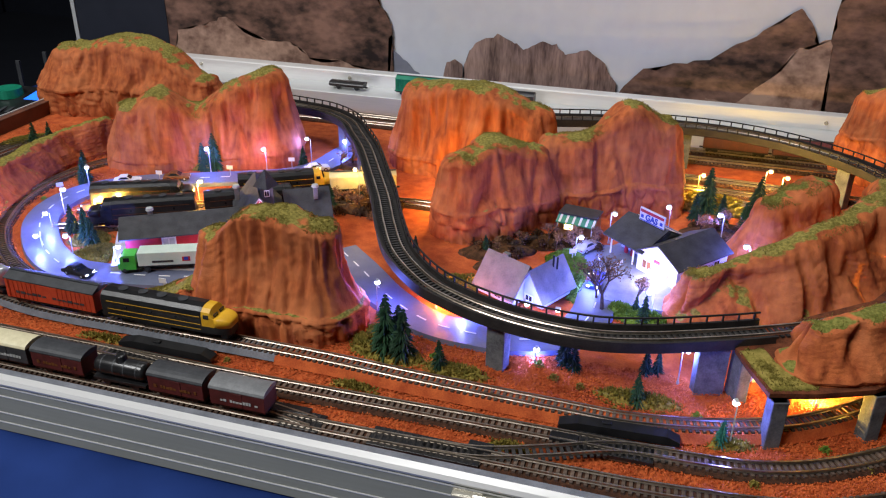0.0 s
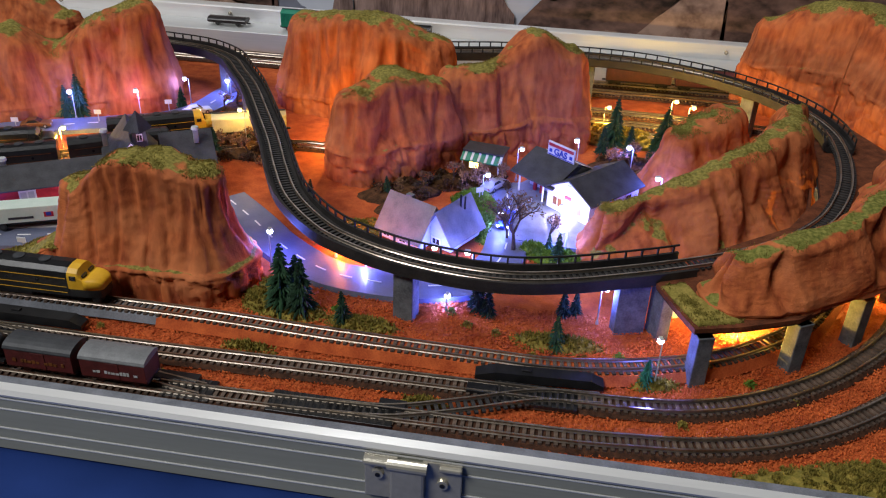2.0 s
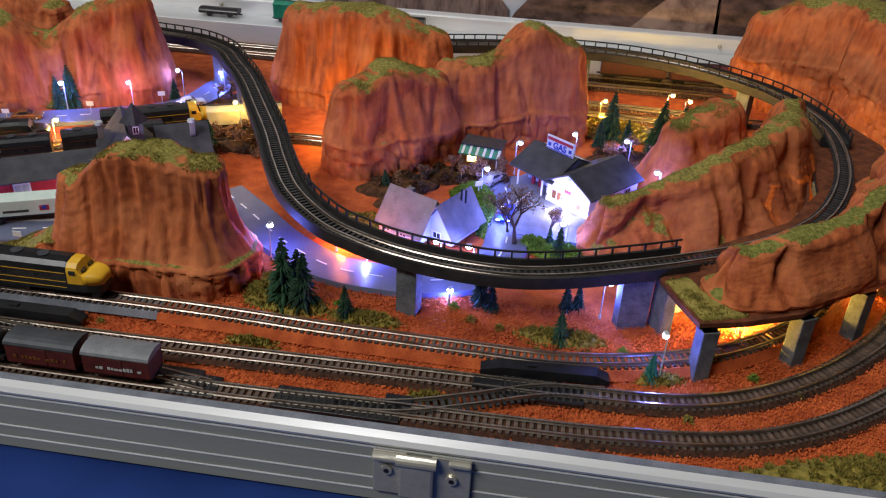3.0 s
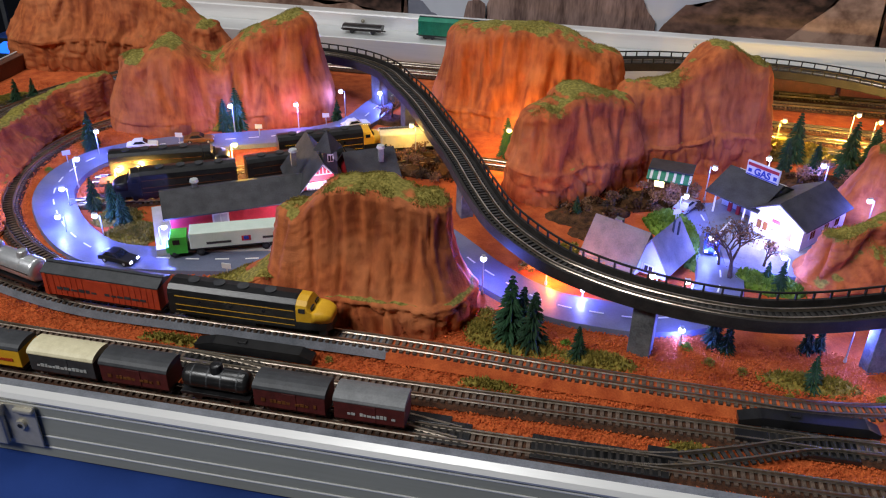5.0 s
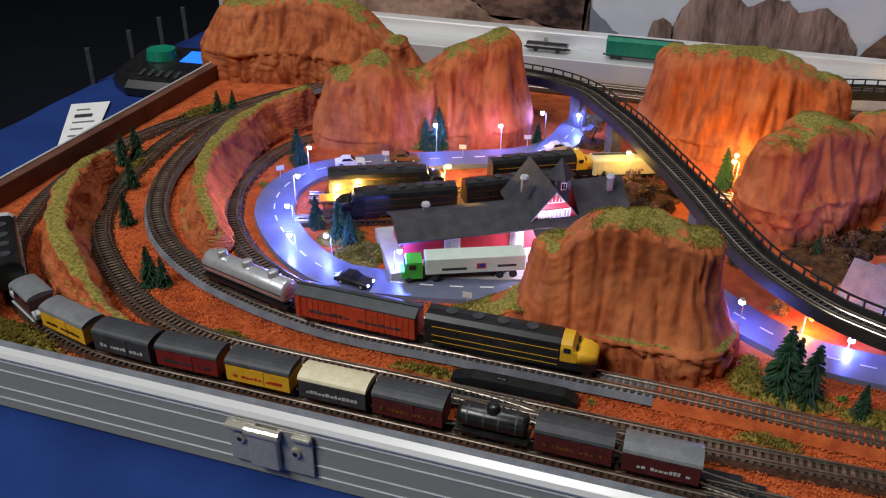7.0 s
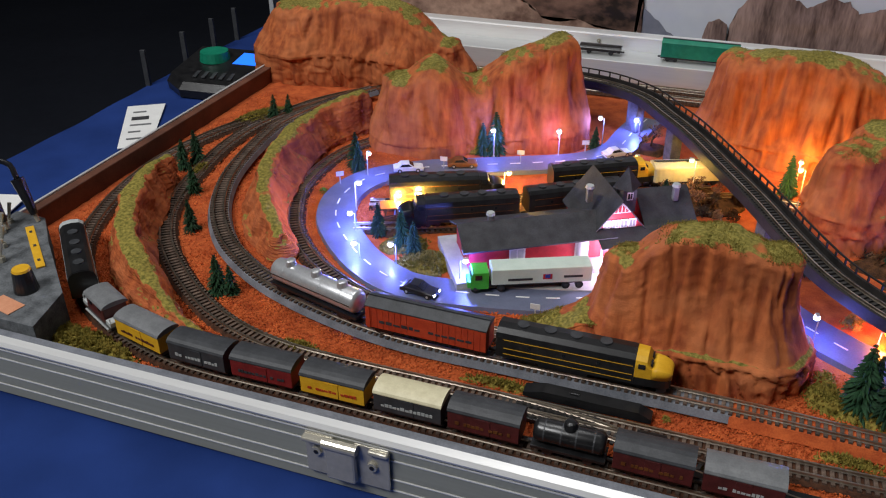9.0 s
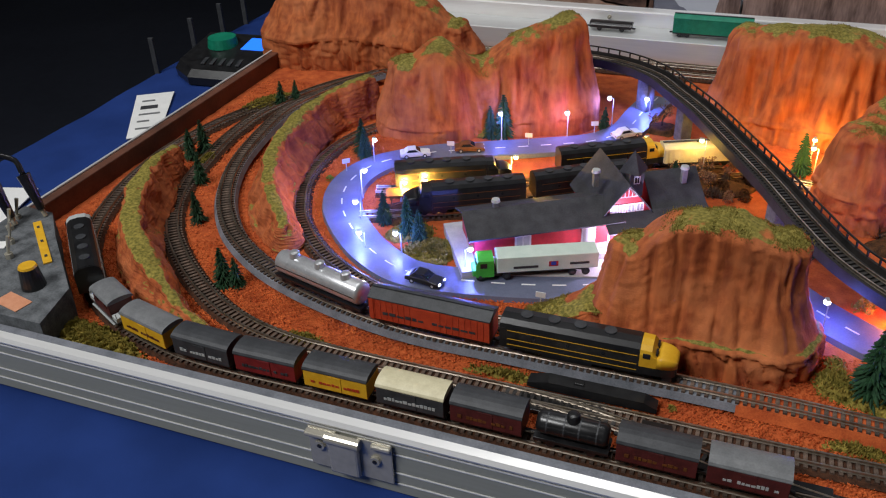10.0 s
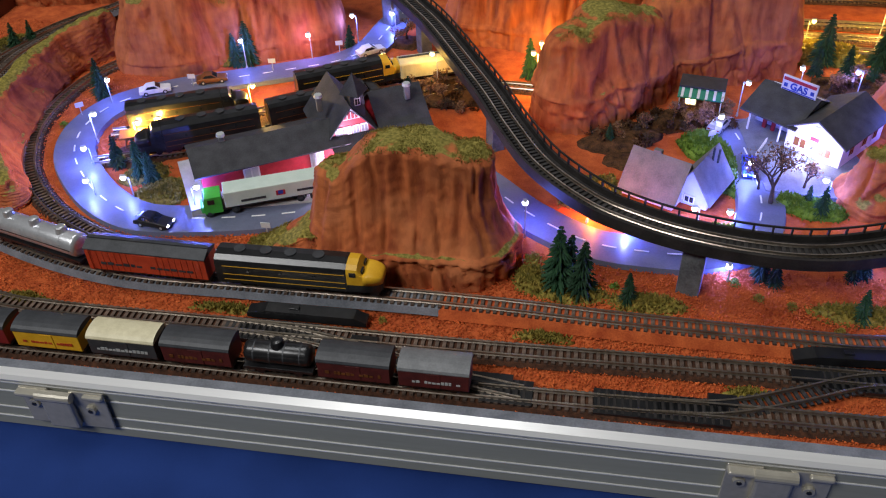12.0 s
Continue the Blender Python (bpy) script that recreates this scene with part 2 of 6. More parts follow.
def box(bm, x, y, z, sx, sy, sz, bevel=0.0, turn=0.0):
    """A box centred at x, y with its foot at z."""
    m = Matrix.Translation((x, y, z + sz / 2)) @ Matrix.Rotation(radians(turn), 4, "Z") @ Matrix.Diagonal((sx, sy, sz, 1))
    vs = bmesh.ops.create_cube(bm, size=1, matrix=m)["verts"]
    if bevel:
        es = list({e for v in vs for e in v.link_edges})
        bmesh.ops.bevel(bm, geom=es, offset=bevel, segments=2, affect="EDGES", profile=0.5)
    return bm


def rod(bm, a, b, r0, r1=None, n=8):
    a, b = Vector(a), Vector(b)
    r1 = r0 if r1 is None else r1
    d = b - a
    m = Matrix.Translation((a + b) / 2) @ d.to_track_quat("Z", "Y").to_matrix().to_4x4()
    bmesh.ops.create_cone(bm, cap_ends=True, segments=n, radius1=r0, radius2=r1, depth=d.length, matrix=m)
    return bm


def ball(bm, c, r, flat=1.0, u=10, v=6):
    bmesh.ops.create_uvsphere(bm, u_segments=u, v_segments=v, radius=r, matrix=Matrix.Translation(c) @ Matrix.Diagonal((1, 1, flat, 1)))
    return bm


def B():
    return bmesh.new()


def loft(bm, rings, closed=True, caps=True):
    vs = [[bm.verts.new(p) for p in r] for r in rings]
    n = len(vs[0])
    for a, b in zip(vs, vs[1:]):
        for i in range(n if closed else n - 1):
            j = (i + 1) % n
            bm.faces.new((a[i], a[j], b[j], b[i]))
    if caps:
        bm.faces.new(vs[0][::-1])
        bm.faces.new(vs[-1])
    return bm


def prism(bm, outline, y0, y1):
    """An outline in x, z drawn out from y0 to y1."""
    return loft(bm, [[(x, y0, z) for x, z in outline], [(x, y1, z) for x, z in outline]])


def slab(bm, outline, z0, z1):
    return loft(bm, [[(x, y, z0) for x, y in outline], [(x, y, z1) for x, y in outline]])


def spline(pts, step):
    """A smooth line through points, in even steps: place and direction."""
    P = [Vector(p) for p in pts]
    P = [P[0] * 2 - P[1]] + P + [P[-1] * 2 - P[-2]]
    fine = []
    for i in range(1, len(P) - 2):
        a, b, c, d = P[i - 1:i + 3]
        for k in range(24):
            t = k / 24
            fine.append(0.5 * ((2 * b) + (c - a) * t + (2 * a - 5 * b + 4 * c - d) * t * t + (3 * b - a - 3 * c + d) * t ** 3))
    fine.append(P[-2])
    out, want, run = [], 0.0, 0.0
    for a, b in zip(fine, fine[1:]):
        ln = (b - a).length
        while ln > 0 and want <= run + ln:
            out.append((a.lerp(b, (want - run) / ln), (b - a).normalized()))
            want += step
        run += ln
    return out


def ribbon(bm, line, profile):
    """A cross-section of (sideways, up) swept along a line."""
    rings = []
    for p, d in line:
        side = Vector((-d.y, d.x, 0)).normalized()
        rings.append([p + side * s + Vector((0, 0, u)) for s, u in profile])
    return loft(bm, rings)


def band(bm, line, w0, w1, z0, z1):
    return ribbon(bm, line, [(-w0, z0), (w0, z0), (w1, z1), (-w1, z1)])


def shared(name, me, parent, m):
    ob = new(name, me)
    ob.parent = parent
    ob.matrix_basis = m
    return ob


def mesh_of(bm, material, name):
    me = bpy.data.meshes.new(name)
    bm.to_mesh(me)
    bm.free()
    me.materials.append(material)
    return me

# ---- hall and table ----
G = -0.014
hall = tagged(new("hall_floor", mesh_of(box(B(), 0, 0, -0.9, 9, 9, 0.05), HALL, "hall_floor")), "dark hall floor", "floor", kind="structure")
for nm, x, y, sx, sy in (("wall_north", 0, 4.5, 9.2, 0.1), ("wall_south", 0, -4.5, 9.2, 0.1), ("wall_west", -4.5, 0, 0.1, 8.8), ("wall_east", 4.5, 0, 0.1, 8.8)):
    tagged(new(nm, mesh_of(box(B(), x, y, -0.85, sx, sy, 4.0), HALL, nm)), "dark wall of the hall", "wall", kind="structure")
tagged(new("ceiling", mesh_of(box(B(), 0, 0, 3.15, 9.2, 9.2, 0.1), CEIL, "ceiling")), "plain grey hall ceiling", "ceiling", kind="structure")


def cloth_sheet():
    bm = B()
    nx, ny = 120, 90
    x0, x1, y0, y1 = -0.908, 1.3, -0.75, 1.0
    grid = []
    for j in range(ny + 1):
        row = []
        for i in range(nx + 1):
            x, y = x0 + (x1 - x0) * i / nx, y0 + (y1 - y0) * j / ny
            z = -0.0425 + 0.0018 * noise.noise((x * 5, y * 7, 0.3)) + 0.0012 * noise.noise((x * 22, y * 16, 4))
            row.append(bm.verts.new((x, y, z)))
        grid.append(row)
    for j in range(ny):
        for i in range(nx):
            bm.faces.new((grid[j][i], grid[j][i + 1], grid[j + 1][i + 1], grid[j + 1][i]))
    return bm


table = thing("exhibition_table", pose(0, 0, 0), "table under a dark blue cloth, slightly creased", "table")
part("tablecloth", cloth_sheet(), CLOTH, table, "dark blue cotton cloth", True)
part("tabletop", box(B(), 0.195, 0.125, -0.080, 2.19, 1.72, 0.03), WOOD, table)
for x in (-0.85, 1.2):
    for y in (-0.65, 0.9):
        part("leg", box(B(), x, y, -0.85, 0.05, 0.05, 0.77), BLACK, table)

# ---- the open case ----
CX0, CX1, CY1 = -0.728, 0.47, 0.70
case = thing("aluminium_case", pose(0, 0, -0.040), "open aluminium transport case with latches, standing on the blue cloth", "case")


RIBS = (0.0075, 0.0160, 0.0305, 0.0380)


def panel_front():
    """A grooved wall with four fine ribs."""
    bm = B()
    prof = [(-0.004, 0.0), (-0.004, 0.0445)]
    out = [(-0.0052, 0.0)]
    for z in RIBS:
        out += [(-0.0052, z - 0.0008), (-0.0046, z - 0.0006), (-0.0046, z + 0.0006), (-0.0052, z + 0.0008)]
    out += [(-0.0052, 0.0405), (0.0, 0.0405), (0.0, 0.0)]
    rings = [[(x, y, z) for y, z in out] for x in (CX0, CX1)]
    return loft(bm, rings)


part("front_panel", panel_front(), ALU, case, "grey aluminium panel with fine bright ribs")
# pale strips on the ribs: the light they catch, set as brighter metal
for z in RIBS:
    part("rib", box(B(), (CX0 + CX1) / 2, -0.0051, z - 0.00035, CX1 - CX0 - 0.001, 0.0012, 0.0007), ALU_BRIGHT, case, "fine rib with its highlight in the colour")
rim = [(-0.0065, 0.0406), (-0.0072, 0.0425), (-0.0055, 0.0450), (-0.0005, 0.0458), (0.0005, 0.0445), (0.0005, 0.0406)]
part("front_rim", loft(B(), [[(x, y, z) for y, z in rim] for x in (CX0 - 0.002, CX1 + 0.002)]), ALU_BRIGHT, case, "bright rounded aluminium rim")
part("inner_lining", box(B(), (CX0 + CX1) / 2, 0.0048, 0.015, CX1 - CX0 - 0.02, 0.0082, 0.0268), GREY_BED, case, "grey lining strip")
for side, x in (("left", CX0), ("right", CX1)):
    # the brown stands for red ground mirrored in the inner wall
    part("side_panel", box(B(), x, CY1 / 2 + 0.012, 0, 0.009, CY1, 0.042, 0.001), WOOD, case, "side panel with a red reflection in its brown")
    part("side_rim", box(B(), x + (-0.0058 if x < 0 else 0.0058), CY1 / 2 + 0.012, 0.036, 0.0024, CY1, 0.0075, 0.0006), ALU_SOFT, case, "thin satin aluminium edge")
part("back_panel", box(B(), (CX0 + CX1) / 2, 0.70, 0, CX1 - CX0 - 0.012, 0.046, 0.049, 0.001), ALU_SOFT, case, "satin aluminium ledge")
part("back_rim", box(B(), (CX0 + CX1) / 2, 0.734, 0.0, CX1 - CX0 + 0.01, 0.020, 0.067, 0.002), ALU_BRIGHT, case, "pale aluminium rim with bolts")
part("case_floor", box(B(), (CX0 + CX1) / 2, 0.35, 0.0005, CX1 - CX0 - 0.012, 0.69, 0.01), WOOD, case)
for x in (0.053, -0.362, 0.27, -0.6):
    bolt = part("bolt", rod(B(), (x, 0.7245, 0.058), (x, 0.7215, 0.058), 0.0024, n=10), CHROME, case)
    part("bolt_head", ball(B(), (x, 0.7213, 0.058), 0.0014), CHROME, bolt)


def latch(x):
    top = thing("draw_latch", pose(x, -0.0068, 0), "chromed draw latch riveted to the front of the case", "latch", "latches on the case front")
    part("plate", box(B(), 0.009, -0.0006, -0.031, 0.018, 0.0014, 0.030, 0.0006), CHROME, top)
    part("plate", box(B(), 0.0415, -0.0006, -0.031, 0.021, 0.0014, 0.030, 0.0006), CHROME, top)
    lever = part("lever", box(B(), 0.0235, -0.0035, -0.029, 0.0185, 0.0045, 0.024, 0.0015), CHROME, top)
    part("roller", rod(B(), (0.013, -0.004, -0.0035), (0.034, -0.004, -0.0035), 0.0033, n=14), CHROME, lever)
    part("strike", box(B(), 0.012, -0.0035, -0.0045, 0.024, 0.0055, 0.003, 0.001), CHROME, top)
    part("strike", box(B(), 0.046, -0.0022, -0.005, 0.012, 0.0035, 0.003, 0.001), CHROME, top)
    for rx, rz in ((0.0075, -0.013), (0.042, -0.0145)):
        riv = part("rivet", rod(B(), (rx, -0.001, rz), (rx, -0.0032, rz), 0.0034, 0.003, 14), CHROME, top)
        part("rivet_hole", rod(B(), (rx, -0.003, rz), (rx, -0.0036, rz), 0.0014, n=10), BLACK, riv)
    return top


for x in (0.0, -0.392):
    latch(x)

# ---- backdrop ----
back = thing("photo_backdrop", pose(0, 0.79, 0), "printed desert backdrop with red buttes under a pale sky", "backdrop", kind="structure")
part("panel", box(B(), 0.02, 0.004, -0.05, 1.7, 0.004, 0.62), SKY, back)
part("side_board", box(B(), -0.775, -0.002, -0.05, 0.165, 0.004, 0.62), HALL, back, "dark board beside the print")
part("edge_strip", box(B(), -0.862, -0.003, -0.05, 0.007, 0.006, 0.62), ALU_SOFT, back)
part("edge_strip", box(B(), 0.475, -0.003, -0.05, 0.012, 0.006, 0.62), ALU_SOFT, back)


def ragged(pts, amp, seed):
    """An outline with uneven edges between its corners."""
    out = []
    for k, (a, b) in enumerate(zip(pts, pts[1:] + pts[:1])):
        for i in range(6):
            t = i / 6
            x, z = a[0] + (b[0] - a[0]) * t, a[1] + (b[1] - a[1]) * t
            w = amp * (i > 0)
            out.append((x + w * noise.noise((x * 60, z * 60, seed)), z + w * noise.noise((x * 60, z * 60, seed + 7))))
    return out


def printed(name, pts, material, depth, amp=0.006, label=""):
    bm = B()
    prism(bm, ragged(pts, amp, depth), -0.0012 * depth - 0.0006, -0.0012 * depth)
    bmesh.ops.triangulate(bm, faces=bm.faces)
    part(name, bm, material, back, label)


printed("printed_hill", [(-0.34, -0.05), (-0.34, 0.06), (-0.31, 0.04), (-0.275, 0.012), (-0.265, -0.05)], PRINT_D, 1)
printed("printed_mesa", [(-0.71, -0.05), (-0.71, 0.30), (-0.40, 0.33), (-0.345, 0.13), (-0.322, 0.085), (-0.318, 0.012), (-0.33, -0.05)], PRINT_A, 2, 0.01, "dark brown printed mesa")
printed("printed_ledge", [(-0.70, -0.04), (-0.675, 0.05), (-0.63, 0.06), (-0.588, 0.076), (-0.56, 0.055), (-0.52, 0.045), (-0.47, 0.04), (-0.45, 0.022), (-0.40, 0.024), (-0.335, 0.008), (-0.33, -0.04)], PRINT_B, 3, 0.008)
printed("printed_pinnacle", [(-0.245, -0.04), (-0.242, 0.014), (-0.237, 0.036), (-0.225, 0.041), (-0.214, 0.034), (-0.211, -0.04)], PRINT_C, 2, 0.004)
printed("printed_butte", [(-0.215, -0.05), (-0.21, 0.02), (-0.204, 0.055), (-0.185, 0.072), (-0.164, 0.082), (-0.14, 0.070), (-0.123, 0.064), (-0.10, 0.076), (-0.08, 0.074), (-0.068, 0.060), (-0.037, 0.069), (-0.012, 0.052), (0.002, 0.03), (0.009, 0.008), (0.009, -0.05)], PRINT_C, 2, 0.005, "brown printed buttes")
printed("printed_boulder", [(-0.0, -0.05), (0.01, 0.014), (0.034, 0.044), (0.07, 0.058), (0.112, 0.066), (0.176, 0.104), (0.223, 0.142), (0.238, 0.126), (0.245, 0.105), (0.262, 0.070), (0.262, 0.02), (0.262, -0.05)], PRINT_A, 3, 0.006, "dark printed boulder")
printed("printed_slope", [(0.10, -0.05), (0.125, 0.018), (0.163, 0.014), (0.21, 0.06), (0.225, 0.09), (0.25, 0.10), (0.275, 0.108), (0.30, 0.09), (0.30, -0.05)], PRINT_B, 4, 0.006)
printed("printed_cliff", [(0.27, -0.05), (0.272, 0.03), (0.268, 0.09), (0.264, 0.14), (0.275, 0.20), (0.31, 0.33), (0.47, 0.33), (0.47, -0.05)], PRINT_A, 5, 0.006, "dark printed cliff")

# ---- ground ----


def ground_sheet():
    bm = B()
    nx, ny = 260, 150
    x0, x1, y0, y1 = CX0 + 0.0046, CX1 - 0.0046, 0.0092, 0.6765
    grid = []
    for j in range(ny + 1):
        row = []
        for i in range(nx + 1):
            x, y = x0 + (x1 - x0) * i / nx, y0 + (y1 - y0) * j / ny
            z = G - 0.0022 + 0.0012 * noise.noise((x * 14, y * 14, 0)) + 0.0007 * noise.noise((x * 90, y * 90, 3)) + 0.0004 * noise.noise((x * 260, y * 260, 9))
            row.append(bm.verts.new((x, y, z)))
        grid.append(row)
    for j in range(ny):
        for i in range(nx):
            bm.faces.new((grid[j][i], grid[j][i + 1], grid[j + 1][i + 1], grid[j + 1][i]))
    return bm


ground = tagged(part("ground", ground_sheet(), SAND, None, "", True), "red sandy model ground", "ground", kind="structure")

# ---- rocks ----


def rock(name, spine, z0, label, material=ROCK, flute=0.0045, freq=55.0, ledge=0.2, wall_r=0.90, top_r=0.62, cap=0.86, crack=0.0022, flare=1.15, seed=0.0, group="sandstone rocks", steps=76, fine=0.0024):
    """A sandstone rock round a spine of (x, y, half width, height): fluted walls, a broken ledge at the foot, a mossy top."""
    fine_line = []
    P = [Vector(p) for p in spine]
    Q = [P[0] * 2 - P[1]] + P + [P[-1] * 2 - P[-2]]
    for i in range(1, len(Q) - 2):
        a, b, c, d = Q[i - 1:i + 3]
        m = max(4, int((Vector(b[:2]) - Vector(c[:2])).length / 0.0015))
        for k in range(m):
            t = k / m
            fine_line.append(0.5 * ((2 * b) + (c - a) * t + (2 * a - 5 * b + 4 * c - d) * t * t + (3 * b - a - 3 * c + d) * t ** 3))
    fine_line.append(P[-1])
    ring = []
    n = len(fine_line)
    dirs = [(fine_line[min(i + 1, n - 1)] - fine_line[max(i - 1, 0)]) for i in range(n)]
    dirs = [Vector((d.x, d.y)).normalized() for d in dirs]
    for i in range(n):
        ring.append((fine_line[i], Vector((-dirs[i].y, dirs[i].x))))
    for k in range(1, 36):
        a = math.pi * k / 36
        s, e = Vector((-dirs[-1].y, dirs[-1].x)), dirs[-1]
        ring.append((fine_line[-1], s * math.cos(a) + e * math.sin(a)))
    for i in reversed(range(n)):
        ring.append((fine_line[i], Vector((dirs[i].y, -dirs[i].x))))
    for k in range(1, 36):
        a = math.pi * k / 36
        s, e = Vector((-dirs[0].y, dirs[0].x)), dirs[0]
        ring.append((fine_line[0], -s * math.cos(a) - e * math.sin(a)))
    bm = B()
    rings = []
    foot_v, shelf_v, wall = 0.02 + ledge * 0.7, 0.08, 0.80
    low = ledge + 0.055
    for j in range(steps + 1):
        v = j / steps
        row = []
        for c, d in ring:
            w, h = c.z, c[3] if len(c) > 3 else 0.05
            row.append((c, d, w, h))
        vs = []
        for c, d, w, h in row:
            if v <= foot_v:
                u = v / foot_v
                rad, up = 1.0 - 0.04 * u, ledge * u
            elif v <= foot_v + shelf_v:
                u = (v - foot_v) / shelf_v
                rad, up = 0.96 + (wall_r - 0.96) * u, ledge + 0.055 * math.sin(u * math.pi / 2)
            elif v <= wall:
                u = (v - foot_v - shelf_v) / (wall - foot_v - shelf_v)
                rad, up = wall_r + (top_r - wall_r) * (1 - (1 - u) ** flare), low + (cap - low) * u
            else:
                u = (v - wall) / (1 - wall)
                rad = top_r * math.cos(u * math.pi / 2) ** 0.75 if u < 1 else 0.0
                up = cap + (1 - cap) * math.sin(u * math.pi / 2)
            px, py = c.x + d.x * w * rad, c.y + d.y * w * rad
            bx, by = c.x + d.x * w, c.y + d.y * w
            side = min(1.0, rad / top_r) if v > wall else 1.0
            fl = noise.noise((bx * freq * 0.8, by * freq * 0.8, up * 0.9 + seed)) + 0.32 * noise.noise((bx * freq * 2.0, by * freq * 2.0, up * 1.4 + seed + 5))
            fl = min(1.0, abs(fl) * 3.2) - 0.75
            grip = min(1.0, max(0.12, (up - ledge * 0.7) * 5)) * (1.0 if up < 0.7 else 1.0 - 0.6 * (up - 0.7) / 0.3)
            off = flute * 1.25 * fl * side * grip + 0.9 * flute * noise.noise((bx * 22, by * 22, up * 2 + seed))
            if ledge and up < ledge * 1.05:
                lean = 0.35 * noise.noise((bx * 60, by * 60, seed))
                blk = noise.cell((bx * 95 + lean + seed, by * 95, up * h * 60))
                off += fine * (blk - 0.5) * 0.7
                dist = noise.voronoi((bx * 80 + seed + up * h * 25, by * 80, up * h * 45))[0]
                off -= crack * max(0.0, 1 - (dist[1] - dist[0]) / 0.18)
            if v > wall:
                off *= side
            off += fine * 0.35 * side * noise.noise((px * 240, py * 240, up * 20 + seed))
            hh = h * up + 0.10 * h * noise.noise((bx * 26, by * 26, seed + 3)) * max(0.0, up - 0.5) * 2 * side + 0.0016 * noise.noise((px * 150, py * 150, seed)) * up
            vs.append(bm.verts.new((px + d.x * off, py + d.y * off, z0 + hh)))
        rings.append(vs)
    m = len(rings[0])
    for a, b in zip(rings, rings[1:]):
        for i in range(m):
            k = (i + 1) % m
            bm.faces.new((a[i], a[k], b[k], b[i]))
    bmesh.ops.remove_doubles(bm, verts=[q for row in rings[-4:] for q in row], dist=0.0012)
    bmesh.ops.recalc_face_normals(bm, faces=bm.faces)
    top = tagged(part(name, bm, material, None, "", True), label, "rock", group)
    return top




def flock(parent, count, seed, zmin, slope=0.8, size=0.0016, material=None, gaps=True):
    """Tufts of moss on the flat tops of a rock."""
    rng = random.Random(seed)
    me = parent.data
    polys = [p for p in me.polygons if p.normal.z > slope and p.center.z > zmin]
    if not polys:
        return
    verts, faces = [], []
    for _ in range(count):
        p = rng.choice(polys)
        c = p.center
        if gaps and noise.noise((c.x * 45, c.y * 45, c.z * 45)) < -0.02:
            continue
        c = c + Vector((rng.uniform(-1, 1), rng.uniform(-1, 1), 0)) * 0.0022
        for _ in range(3):
            a, t = rng.uniform(0, 6.28), rng.uniform(0.2, 0.9)
            s = size * rng.uniform(0.5, 1.2)
            d = Vector((math.cos(a) * t, math.sin(a) * t, 1)).normalized() * s
            w = Vector((-math.sin(a), math.cos(a), 0)) * s * 0.35
            i = len(verts)
            verts += [c - w - Vector((0, 0, 0.0004)), c + w - Vector((0, 0, 0.0004)), c + d]
            faces.append((i, i + 1, i + 2))
    m = bpy.data.meshes.new("moss")
    m.from_pydata(verts, [], faces)
    m.materials.append(material or MOSS)
    ob = new("moss" if material is None else "grass_tufts", m)
    ob.parent = parent
    tagged(ob, "olive moss flock" if material is None else "upright tufts of grass flock", kind="stuff")


